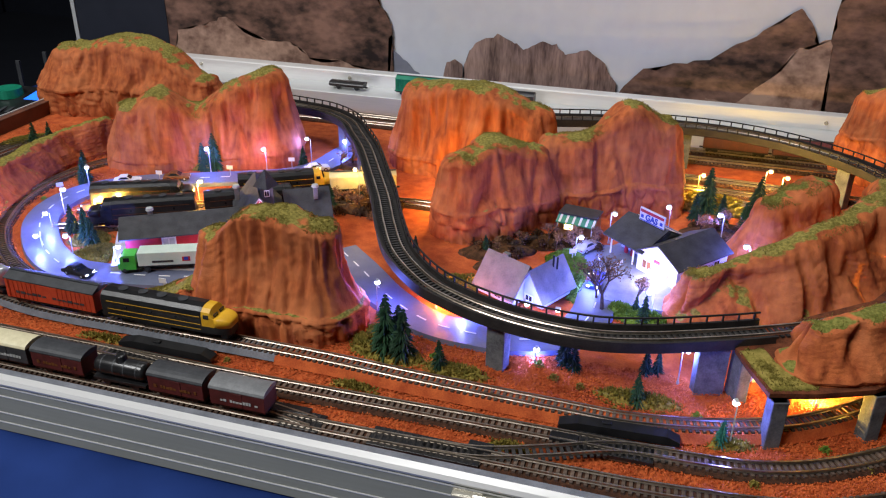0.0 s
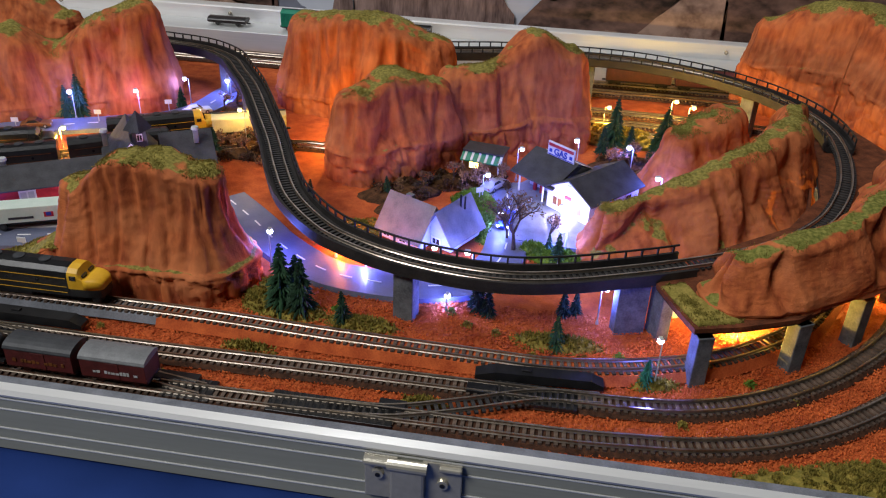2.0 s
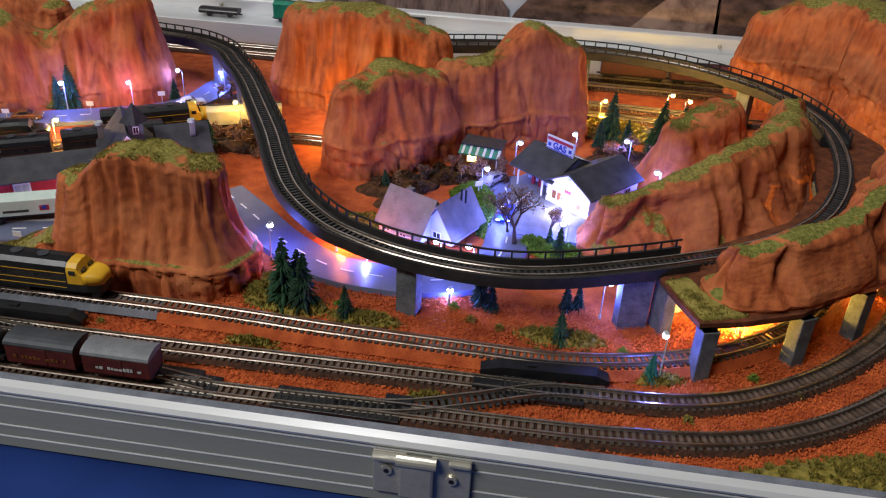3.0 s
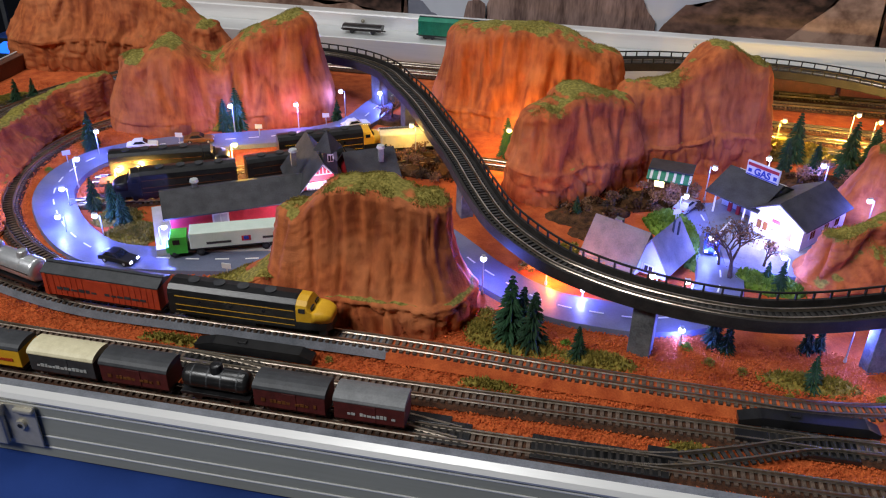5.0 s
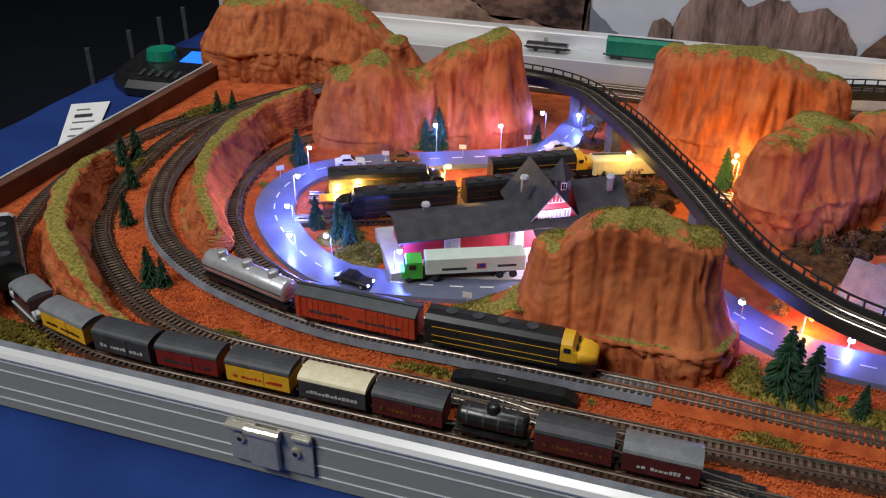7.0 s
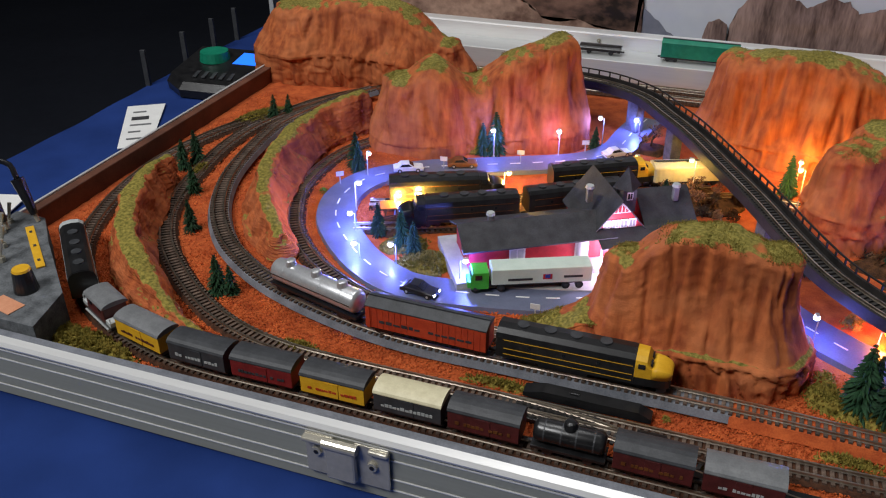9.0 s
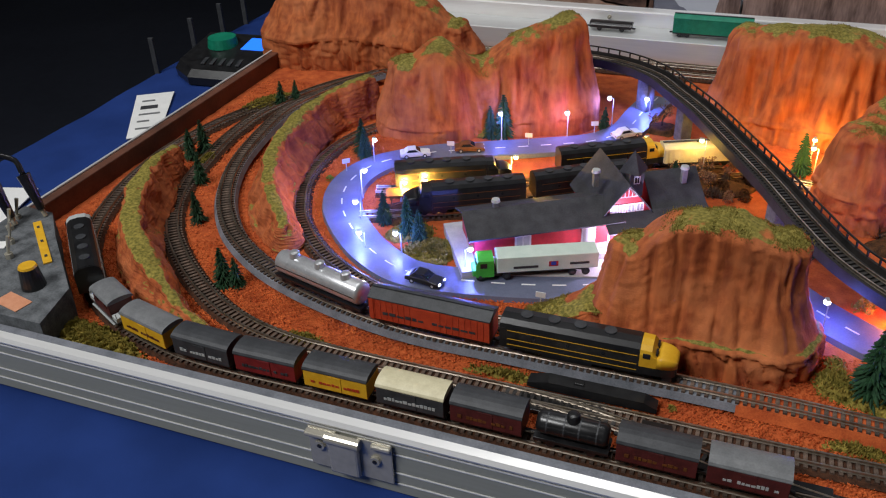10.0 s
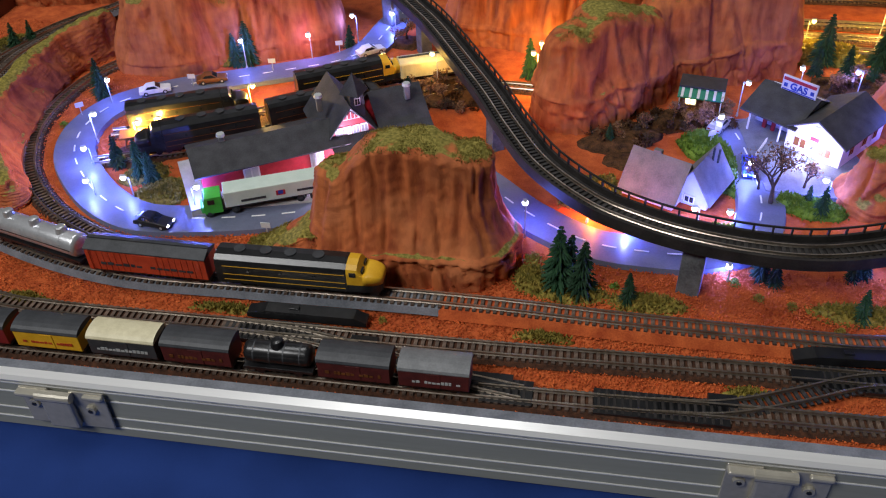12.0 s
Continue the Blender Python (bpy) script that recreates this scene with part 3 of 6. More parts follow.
ROCKS = [
    ("mesa_rock", [(-0.236, 0.156, 0.041, 0.074), (-0.214, 0.156, 0.041, 0.092), (-0.184, 0.156, 0.041, 0.096), (-0.156, 0.157, 0.040, 0.089)], G, "flat-topped red sandstone mesa with a mossy top beside the tracks", dict(ledge=0.22, wall_r=0.80, top_r=0.45, cap=0.93, flare=2.0, seed=1.0, flute=0.0034, freq=75, crack=0.0045)),
    ("foot_rock", [(-0.292, 0.139, 0.020, 0.014), (-0.262, 0.146, 0.028, 0.030)], G, "low cracked red rock spur at the foot of the mesa", dict(ledge=0.5, wall_r=0.86, top_r=0.6, cap=0.9, seed=1.5, flute=0.002, freq=60, material=ROCK_GRASSY)),
    ("twin_rock", [(-0.500, 0.425, 0.041, 0.074), (-0.473, 0.436, 0.048, 0.090), (-0.440, 0.455, 0.040, 0.066), (-0.405, 0.468, 0.043, 0.092), (-0.368, 0.483, 0.043, 0.108)], G, "twin-peaked red sandstone rock behind the road", dict(seed=2.0, ledge=0.14, wall_r=0.95, top_r=0.66, cap=0.80, flute=0.0055, freq=42, crack=0.001)),
    ("far_rock", [(-0.703, 0.598, 0.068, 0.086), (-0.63, 0.605, 0.056, 0.100), (-0.57, 0.60, 0.050, 0.088), (-0.525, 0.60, 0.042, 0.055)], G, "long red sandstone rock beside the case wall", dict(seed=3.0, ledge=0.36, wall_r=0.95, top_r=0.60, cap=0.82, flute=0.006, freq=45, crack=0.003)),
    ("middle_rock", [(-0.19, 0.525, 0.040, 0.098), (-0.145, 0.515, 0.043, 0.106), (-0.10, 0.51, 0.043, 0.104), (-0.060, 0.51, 0.038, 0.088)], G, "red sandstone rock with moss patches behind the viaduct", dict(seed=4.0, ledge=0.16, top_r=0.62, cap=0.82, flute=0.006, freq=48, crack=0.0016)),
    ("near_rock", [(-0.093, 0.362, 0.038, 0.080), (-0.068, 0.382, 0.040, 0.091), (-0.038, 0.405, 0.032, 0.080)], G, "red sandstone rock with a broken foot", dict(seed=5.0, ledge=0.34, wall_r=0.90, top_r=0.60, cap=0.86, flute=0.006, freq=48, crack=0.003)),
    ("peak_rock", [(-0.02, 0.435, 0.034, 0.082), (0.015, 0.453, 0.036, 0.088), (0.048, 0.466, 0.040, 0.114), (0.080, 0.475, 0.034, 0.100)], G, "peaked red sandstone rock with a mossy ridge", dict(seed=6.0, ledge=0.30, wall_r=0.86, top_r=0.56, cap=0.84, flute=0.006, freq=42, crack=0.003)),
    ("right_rock", [(0.30, 0.645, 0.03, 0.10), (0.345, 0.625, 0.05, 0.125), (0.40, 0.60, 0.055, 0.125), (0.43, 0.52, 0.04, 0.10)], G, "broad red sandstone rock in the far corner of the case", dict(seed=7.0, ledge=0.46, wall_r=0.90, top_r=0.66, cap=0.82, flute=0.003, freq=40, crack=0.003)),
    ("ridge_rock", [(0.128, 0.258, 0.026, 0.042), (0.165, 0.272, 0.036, 0.055), (0.205, 0.292, 0.044, 0.072), (0.24, 0.322, 0.046, 0.082), (0.268, 0.365, 0.044, 0.086), (0.28, 0.41, 0.036, 0.082)], G, "long red sandstone ridge with a mossy crest inside the curve", dict(seed=8.0, ledge=0.12, wall_r=0.98, top_r=0.36, cap=0.78, flute=0.0085, freq=36, crack=0.0)),
    ("hump_rock", [(0.188, 0.380, 0.040, 0.062), (0.222, 0.405, 0.046, 0.078)], G, "rounded pale red rock beside the fir trees", dict(seed=9.0, ledge=0.08, wall_r=0.95, top_r=0.5, cap=0.72, flute=0.003, freq=34, crack=0.0, material=ROCK_BARE)),
    ("platform_rock", [(0.199, 0.143, 0.021, 0.034), (0.224, 0.151, 0.025, 0.040), (0.256, 0.173, 0.027, 0.042), (0.29, 0.206, 0.028, 0.046), (0.322, 0.252, 0.028, 0.050), (0.345, 0.32, 0.024, 0.050)], 0.0285, "red sandstone ridge with a mossy crest on the raised platform", dict(seed=10.0, ledge=0.05, wall_r=0.98, top_r=0.38, cap=0.84, flute=0.0075, freq=38, crack=0.0, fine=0.0012, material=ROCK_BARE)),
    ("bank_rock", [(-0.512, 0.180, 0.015, 0.022), (-0.545, 0.215, 0.020, 0.034), (-0.571, 0.270, 0.023, 0.037), (-0.584, 0.330, 0.023, 0.038), (-0.582, 0.385, 0.02, 0.040), (-0.560, 0.44, 0.018, 0.044)], G, "curved red rock bank with a grassy top between two tracks", dict(seed=11.0, ledge=0.14, wall_r=0.94, top_r=0.42, cap=0.82, flute=0.004, freq=40, crack=0.001, material=ROCK_GRASSY)),
    ("outer_bank_rock", [(-0.510, 0.058, 0.009, 0.012), (-0.555, 0.080, 0.014, 0.024), (-0.608, 0.122, 0.019, 0.034), (-0.645, 0.178, 0.020, 0.038), (-0.664, 0.225, 0.017, 0.036), (-0.675, 0.262, 0.011, 0.028)], G, "low curved red rock bank with straw grass near the case corner", dict(seed=12.0, ledge=0.16, wall_r=0.94, top_r=0.5, cap=0.84, flute=0.004, freq=40, crack=0.001, material=ROCK_GRASSY)),
]
for nm, spine, z0, label, kw in ROCKS:
    ob = rock(nm, spine, z0 - 0.003, label, **kw)
    flock(ob, 1800 if nm == "platform_rock" else 1300 if "bank" in nm else 6000, int(kw["seed"]), z0 + 0.6 * min(s[3] for s in spine), 0.76, 0.0008)

# ---- tracks ----


def rail_track(name, pts, label, dark=False, bed=None, bed_h=0.002, sleepers=True, gap=0.0044, group="railway tracks", bed_w=0.0086):
    """Track of N gauge: bed, sleepers and two rails. pts: x, y, z of the rail heads."""
    line = spline(pts, 0.004)
    top = thing(name, pose(0, 0, 0), label, "railway track", group)
    if bed:
        near = [q for q in line if bed is not GREY_BED or q[0].x < -0.115]
        n = len(near)
        if n < len(line):
            near = [(p - Vector((0, 0, max(0, i - n + 13) * 0.0004)), d) for i, (p, d) in enumerate(near)]
        part("track_bed", band(B(), near, bed_w + 0.0015, bed_w - 0.0005, -0.0033 - bed_h, -0.0033), bed, top)
        if len(near) < len(line):
            part("track_bed", band(B(), line[n - 13:], bed_w + 0.003, bed_w - 0.0005, -0.0045 - bed_h, -0.0034), SAND, top, "red sand bed")
    for s in (-0.0045, 0.0045):
        prof = [(s - 0.0008, -0.0021), (s + 0.0008, -0.0021), (s + 0.0003, -0.0015), (s + 0.0003, -0.0006), (s + 0.00055, -0.0004), (s + 0.00055, 0), (s - 0.00055, 0), (s - 0.00055, -0.0004), (s - 0.0003, -0.0006), (s - 0.0003, -0.0015)]
        part("rail", ribbon(B(), line, prof), RAIL, top, "worn nickel silver rail")
    if sleepers:
        mat_s = SLEEPER_DARK if dark else SLEEPER
        me = mesh_of(box(B(), 0, 0, -0.0033, 0.0022, 0.0152, 0.0013), mat_s, "sleeper")
        for p, d in spline(pts, gap)[1:-1]:
            shared("sleeper", me, top, Matrix.Translation(p) @ Matrix.Rotation(math.atan2(d.y, d.x), 4, "Z"))
    return top


Z1, Z3 = -0.0095, -0.0055
F1 = [(-0.672, 0.43, Z1), (-0.695, 0.372, Z1), (-0.708, 0.302, Z1), (-0.706, 0.253, Z1), (-0.697, 0.206, Z1), (-0.680, 0.158, Z1), (-0.655, 0.118, Z1), (-0.617, 0.081, Z1), (-0.574, 0.054, Z1), (-0.530, 0.039, Z1), (-0.485, 0.033, Z1), (-0.40, 0.033, Z1), (-0.25, 0.0325, Z1), (-0.10, 0.0325, Z1), (0.0, 0.035, Z1), (0.10, 0.037, Z1), (0.141, 0.040, Z1), (0.171, 0.043, Z1), (0.202, 0.050, Z1), (0.228, 0.060, Z1), (0.257, 0.076, Z1), (0.287, 0.098, Z1), (0.318, 0.126, Z1), (0.347, 0.162, Z1), (0.369, 0.205, Z1), (0.385, 0.262, Z1), (0.389, 0.34, Z1)]
F2 = [(-0.50, 0.60, Z1), (-0.56, 0.567, Z1), (-0.605, 0.530, Z1), (-0.640, 0.480, Z1), (-0.664, 0.41, Z1), (-0.668, 0.352, Z1), (-0.661, 0.295, Z1), (-0.643, 0.222, Z1), (-0.615, 0.172, Z1), (-0.581, 0.136, Z1), (-0.543, 0.106, Z1), (-0.503, 0.083, Z1), (-0.459, 0.070, Z1), (-0.41, 0.066, Z1), (-0.30, 0.066, Z1), (-0.15, 0.066, Z1), (0.0, 0.069, Z1), (0.10, 0.0705, Z1), (0.157, 0.0735, Z1), (0.184, 0.079, Z1), (0.207, 0.0875, Z1), (0.232, 0.101, Z1), (0.255, 0.1165, Z1), (0.279, 0.137, Z1), (0.308, 0.168, Z1), (0.332, 0.205, Z1), (0.349, 0.25, Z1), (0.356, 0.31, Z1), (0.352, 0.37, Z1)]
F3 = [(-0.585, 0.53, -0.002), (-0.615, 0.47, -0.002), (-0.633, 0.42, -0.003), (-0.636, 0.375, -0.003), (-0.624, 0.292, -0.004), (-0.600, 0.230, -0.005), (-0.565, 0.182, Z3), (-0.525, 0.150, Z3), (-0.482, 0.128, Z3), (-0.427, 0.111, Z3), (-0.37, 0.102, Z3), (-0.29, 0.102, Z3), (-0.15, 0.102, Z3), (-0.05, 0.098, Z3), (0.05, 0.096, Z3), (0.09, 0.096, Z3), (0.13, 0.102, Z3), (0.165, 0.112, Z3), (0.20, 0.127, Z3), (0.235, 0.152, Z3), (0.262, 0.18, Z3), (0.29, 0.23, Z3)]
L4 = [(-0.52, 0.43, -0.011), (-0.545, 0.385, -0.011), (-0.554, 0.340, -0.011), (-0.551, 0.288, -0.011), (-0.536, 0.246, -0.011), (-0.514, 0.210, -0.011), (-0.476, 0.174, -0.011), (-0.429, 0.148, -0.011), (-0.387, 0.136, -0.011), (-0.335, 0.132, -0.011), (-0.27, 0.137, -0.011)]
rail_track("front_track", F1, "outer loop of brown N gauge track along the case front", bed=BED)
rail_track("second_track", F2, "second loop of brown N gauge track", bed=BED)
rail_track("raised_track", F3, "third loop of track on a grey raised bed", bed=GREY_BED, bed_h=0.0045)
rail_track("inner_track", L4, "track that curves round the lit road into the mesa", bed=BED)
ZV = 0.030
VIA = [(-0.43, 0.575, 0.024), (-0.37, 0.562, 0.026), (-0.318, 0.545, 0.028), (-0.276, 0.512, ZV), (-0.250, 0.475, ZV), (-0.222, 0.432, ZV), (-0.188, 0.368, ZV), (-0.159, 0.312, ZV), (-0.134, 0.258, ZV), (-0.109, 0.212, ZV), (-0.075, 0.174, ZV), (-0.047, 0.156, ZV), (-0.015, 0.143, ZV), (0.023, 0.135, ZV), (0.06, 0.134, ZV), (0.095, 0.142, ZV), (0.131, 0.156, ZV), (0.169, 0.173, ZV), (0.212, 0.196, ZV), (0.252, 0.227, ZV), (0.282, 0.262, ZV), (0.302, 0.30, 0.032), (0.315, 0.34, 0.034), (0.323, 0.39, 0.035), (0.323, 0.44, 0.035), (0.309, 0.487, 0.035), (0.278, 0.532, 0.035), (0.227, 0.573, 0.035), (0.17, 0.597, 0.035), (0.109, 0.605, 0.035), (0.016, 0.600, 0.035), (-0.06, 0.582, 0.035), (-0.14, 0.578, 0.034)]
rail_track("viaduct_track", VIA, "black N gauge track on the viaduct and the rock platform", dark=True)
XA = [(-0.30, 0.066, Z1), (-0.255, 0.063, Z1), (-0.217, 0.0565, Z1), (-0.18, 0.048, Z1), (-0.147, 0.040, Z1), (-0.105, 0.0335, Z1)]
XB = [(-0.035, 0.034, Z1), (0.005, 0.038, Z1), (0.045, 0.052, Z1), (0.085, 0.068, Z1), (0.125, 0.073, Z1)]
for pts in (XA, XB):
    rail_track("crossover_track", [(x, y, z + 0.0002) for x, y, z in pts], "turnout track with shiny rails between the two front loops", dark=True, group="turnouts")
for y, x0, x1 in ((0.628, -0.52, -0.16), (0.655, -0.52, 0.33), (0.625, 0.10, 0.33)):
    rail_track("rear_track", [(x0, y, Z1), ((x0 + x1) / 2, y + 0.001, Z1), (x1, y, Z1)], "straight track along the rear case wall", bed=BED)
for y, x0, x1 in ((0.503, 0.10, 0.235), (0.531, 0.09, 0.27), (0.562, 0.06, 0.30)):
    rail_track("rear_yard_track", [(x0, y, Z1), ((x0 + x1) / 2, y - 0.002, Z1), (x1, y - 0.012, Z1)], "brown track in the warmly lit yard under the rear viaduct", bed=BED)
YARD = [[(-0.475, 0.236, -0.011), (-0.40, 0.266, -0.011), (-0.32, 0.314, -0.011), (-0.24, 0.365, -0.011), (-0.17, 0.400, -0.011), (-0.08, 0.392, -0.011)], [(-0.48, 0.281, -0.011), (-0.42, 0.301, -0.011), (-0.35, 0.338, -0.011), (-0.28, 0.381, -0.011), (-0.2, 0.416, -0.011)]]
for pts in YARD:
    rail_track("station_track", pts, "station track behind the red depot", bed=BED)

# ---- viaduct ----


def fence_run(parent, line, s, gap=3):
    rail_line = [(p, d) for p, d in line]
    part("handrail", ribbon(B(), rail_line, [(s - 0.0005, 0.0058), (s + 0.0005, 0.0058), (s + 0.0005, 0.0070), (s - 0.0005, 0.0070)]), DECK, parent)
    part("kerb", ribbon(B(), rail_line, [(s - 0.0010, -0.004), (s + 0.0010, -0.004), (s + 0.0010, 0.0012), (s - 0.0010, 0.0012)]), DECK, parent)
    me = mesh_of(box(B(), 0, s, 0.0, 0.0012, 0.0012, 0.0062), DECK, "fence_post")
    for p, d in line[::gap]:
        shared("fence_post", me, parent, Matrix.Translation(p) @ Matrix.Rotation(math.atan2(d.y, d.x), 4, "Z"))


via_line = spline(VIA, 0.004)
via = thing("viaduct", pose(0, 0, 0), "curved black railway viaduct with low railings on grey stone piers", "viaduct")
front_part = [q for q in via_line if q[0].x < 0.178 and q[0].y < 0.60 and q[0].z < 0.0335]
front_part = front_part[:max(i for i, q in enumerate(front_part) if q[0].x < 0.178) + 1]
rear_part = [q for q in via_line if q[0].z > 0.0345 and q[0].y > 0.40]
for seg, sides in ((front_part, (1,)), (rear_part, (-1, 1))):
    part("deck", ribbon(B(), seg, [(-0.0125, -0.0034), (-0.0125, -0.0068), (-0.0095, -0.0085), (0.0095, -0.0085), (0.0125, -0.0068), (0.0125, -0.0034)]), DECK, via, "black plastic bridge deck")
    for s in sides:
        fence_run(via, seg, s * 0.0118)
for s in (-0.0118,):
    part("kerb", ribbon(B(), front_part, [(s - 0.0010, -0.004), (s + 0.0010, -0.004), (s + 0.0010, 0.0016), (s - 0.0010, 0.0016)]), DECK, via)


def pier(x, y, top, turn, sx=0.0145, sy=0.011, name="pier", mat_p=STONE, parent=None):
    bm = B()
    box(bm, x, y, G - 0.003, sx, sy, top - G + 0.003, 0.0007, turn)
    box(bm, x, y, top - 0.0016, sx * 1.02, sy * 1.04, 0.0016, 0.0003, turn)
    return part(name, bm, mat_p, parent, "grey stone pier")


for x, y, turn in ((-0.008, 0.1405, -15), (-0.152, 0.30, -62), (-0.24, 0.463, -58), (-0.285, 0.52, -35), (0.27, 0.536, -40), (0.105, 0.606, 0), (0.04, 0.602, 0)):
    pier(x, y, 0.0216 if y < 0.53 else 0.0262, turn, parent=via)
pier(0.1405, 0.155, 0.0212, 18, 0.021, 0.010, "abutment", parent=via)
pier(0.1605, 0.155, 0.0212, 24, 0.009, 0.016, "abutment", parent=via)

# ---- rock platform ----
plat = thing("rock_platform", pose(0, 0, 0), "raised platform with a grassy edge on grey stone pillars", "platform")
edge = [(0.154, 0.150), (0.163, 0.127), (0.174, 0.103), (0.202, 0.111), (0.239, 0.1275), (0.270, 0.156), (0.300, 0.188), (0.324, 0.216), (0.35, 0.262), (0.368, 0.33), (0.370, 0.42), (0.34, 0.50), (0.30, 0.47), (0.305, 0.40), (0.29, 0.31), (0.255, 0.25), (0.20, 0.205), (0.175, 0.172)]
bm = slab(B(), edge, 0.0232, 0.0262)
bmesh.ops.triangulate(bm, faces=bm.faces)
part("slab", bm, EARTH, plat, "brown flocked slab")


def turf_pad():
    """Turf over the open corner of the slab, ragged and domed."""
    bm = B()
    rim = [(0.156, 0.149), (0.165, 0.127), (0.1755, 0.1055), (0.190, 0.110), (0.206, 0.1155), (0.194, 0.128), (0.180, 0.140), (0.172, 0.158)]
    cx, cy = 0.178, 0.128
    rings = []
    for k in range(6):
        t = k / 5
        ring = []
        for i in range(48):
            f = i / 48 * len(rim)
            p, q = rim[int(f)], rim[(int(f) + 1) % len(rim)]
            x, y = p[0] + (q[0] - p[0]) * (f % 1), p[1] + (q[1] - p[1]) * (f % 1)
            x, y = cx + (x - cx) * (1 - t * 0.97), cy + (y - cy) * (1 - t * 0.97)
            z = 0.0258 + 0.0026 * math.sin(min(1, t * 2.2) * math.pi / 2) + 0.0007 * noise.noise((x * 320, y * 320, 2))
            ring.append((x, y, z))
        rings.append(ring)
    return loft(bm, rings)


turf = part("turf", turf_pad(), MOSS, plat, "olive flock turf", True)
flock(turf, 1500, 31, 0.0262, 0.3, 0.0012)
bm = slab(B(), [(x * 0.992 + 0.002, y * 0.992 + 0.003) for x, y in edge], 0.0208, 0.0231)
bmesh.ops.triangulate(bm, faces=bm.faces)
part("underside", bm, DECK, plat)
part("platform_wall", ribbon(B(), spline([(0.172, 0.176, 0), (0.205, 0.198, 0), (0.248, 0.236, 0), (0.270, 0.280, 0)], 0.006), [(-0.001, -0.016), (0.001, -0.016), (0.001, 0.0207), (-0.001, 0.0207)]), PLAZA, plat, "pale wall under the platform")
# added wall, keeps the warm platform lamps off the ridge rock
part("platform_wall", ribbon(B(), spline([(0.2705, 0.281, 0), (0.281, 0.303, 0), (0.292, 0.36, 0), (0.295, 0.45, 0)], 0.006), [(-0.001, -0.016), (0.001, -0.016), (0.001, 0.0207), (-0.001, 0.0207)]), EARTH, plat, "brown wall added under the platform against stray lamp light")
for x, y, turn in ((0.1805, 0.1075, 18), (0.2425, 0.1345, 30), (0.2895, 0.1735, 40), (0.330, 0.232, 55), (0.36, 0.32, 80), (0.30, 0.34, 60), (0.25, 0.215, 40)):
    pier(x, y, 0.0208, turn, 0.0105, 0.0105, "pillar", parent=plat)

# ---- roads ----


def road(name, pts, half, label, dashes=True):
    line = spline([(x, y, G + 0.0022) for x, y in pts], 0.004)
    top = thing(name, pose(0, 0, 0), label, "road", kind="structure")
    part("carriageway", band(B(), line, half + 0.001, half, -0.004, 0.0), ROAD, top)
    marks = spline([(x, y, G + 0.0022) for x, y in pts], 0.002)
    k, on = 4, 6
    if dashes:
        while k + on < len(marks):
            part("centre_dash", band(B(), marks[k:k + on], 0.0006, 0.0006, 0.0001, 0.0004), LINE, top)
            k += on + 5
    return top


road("loop_road", [(-0.225, 0.225), (-0.262, 0.198), (-0.30, 0.183), (-0.35, 0.172), (-0.40, 0.168), (-0.438, 0.185), (-0.473, 0.216), (-0.498, 0.25), (-0.508, 0.289), (-0.498, 0.328), (-0.46, 0.362), (-0.41, 0.386), (-0.36, 0.409), (-0.318, 0.432), (-0.294, 0.465), (-0.285, 0.515), (-0.275, 0.56)], 0.0165, "grey-blue loop road with white dashes under street lamps")
road("valley_road", [(-0.19, 0.275), (-0.155, 0.243), (-0.118, 0.207), (-0.075, 0.179), (-0.035, 0.172), (0.0, 0.174), (0.033, 0.19), (0.048, 0.225), (0.05, 0.27), (0.045, 0.32), (0.035, 0.36)], 0.0165, "grey-blue road that passes under the viaduct to the fuel station")
plaza = thing("station_forecourt", pose(0, 0, 0), "pale paved forecourt of the depot", "pavement", kind="structure")
part("paving", slab(B(), [(-0.372, 0.205), (-0.36, 0.178), (-0.262, 0.205), (-0.235, 0.23), (-0.26, 0.25)], G - 0.002, G + 0.0031), PLAZA, plaza)
gas_yard = thing("fuel_forecourt", pose(0, 0, 0), "pale forecourt of the fuel station", "pavement", kind="structure")
part("paving", slab(B(), [(0.055, 0.255), (0.11, 0.25), (0.135, 0.29), (0.12, 0.36), (0.07, 0.385), (0.045, 0.35)], G - 0.002, G + 0.0027), GREY_BED, gas_yard)


def patch(name, x, y, rx, ry, material, label, h=0.0025, seed=0, turn=0):
    """A low uneven pad of flock."""
    bm = B()
    rings = []
    for j in range(7):
        v = j / 6
        ring = []
        for i in range(28):
            a = 2 * math.pi * i / 28
            r = (1 - v * 0.98) * (1 + 0.28 * noise.noise((math.cos(a) * 1.4, math.sin(a) * 1.4, seed)))
            lx, ly = rx * r * math.cos(a), ry * r * math.sin(a)
            ca, sa = math.cos(radians(turn)), math.sin(radians(turn))
            ring.append((x + lx * ca - ly * sa, y + lx * sa + ly * ca, G - 0.003 + (h + 0.003) * min(1, v * 2.2) + 0.0006 * noise.noise((lx * 300, ly * 300, seed))))
        rings.append(ring)
    loft(bm, rings)
    ob = tagged(part(name, bm, material, None, "", True), label, "grass", kind="stuff")
    if material in (STRAW, LAWN):
        flock(ob, int(3.0e6 * rx * ry), int(seed * 10), G - 0.002, 0.0, 0.0022, material, False)
    return ob


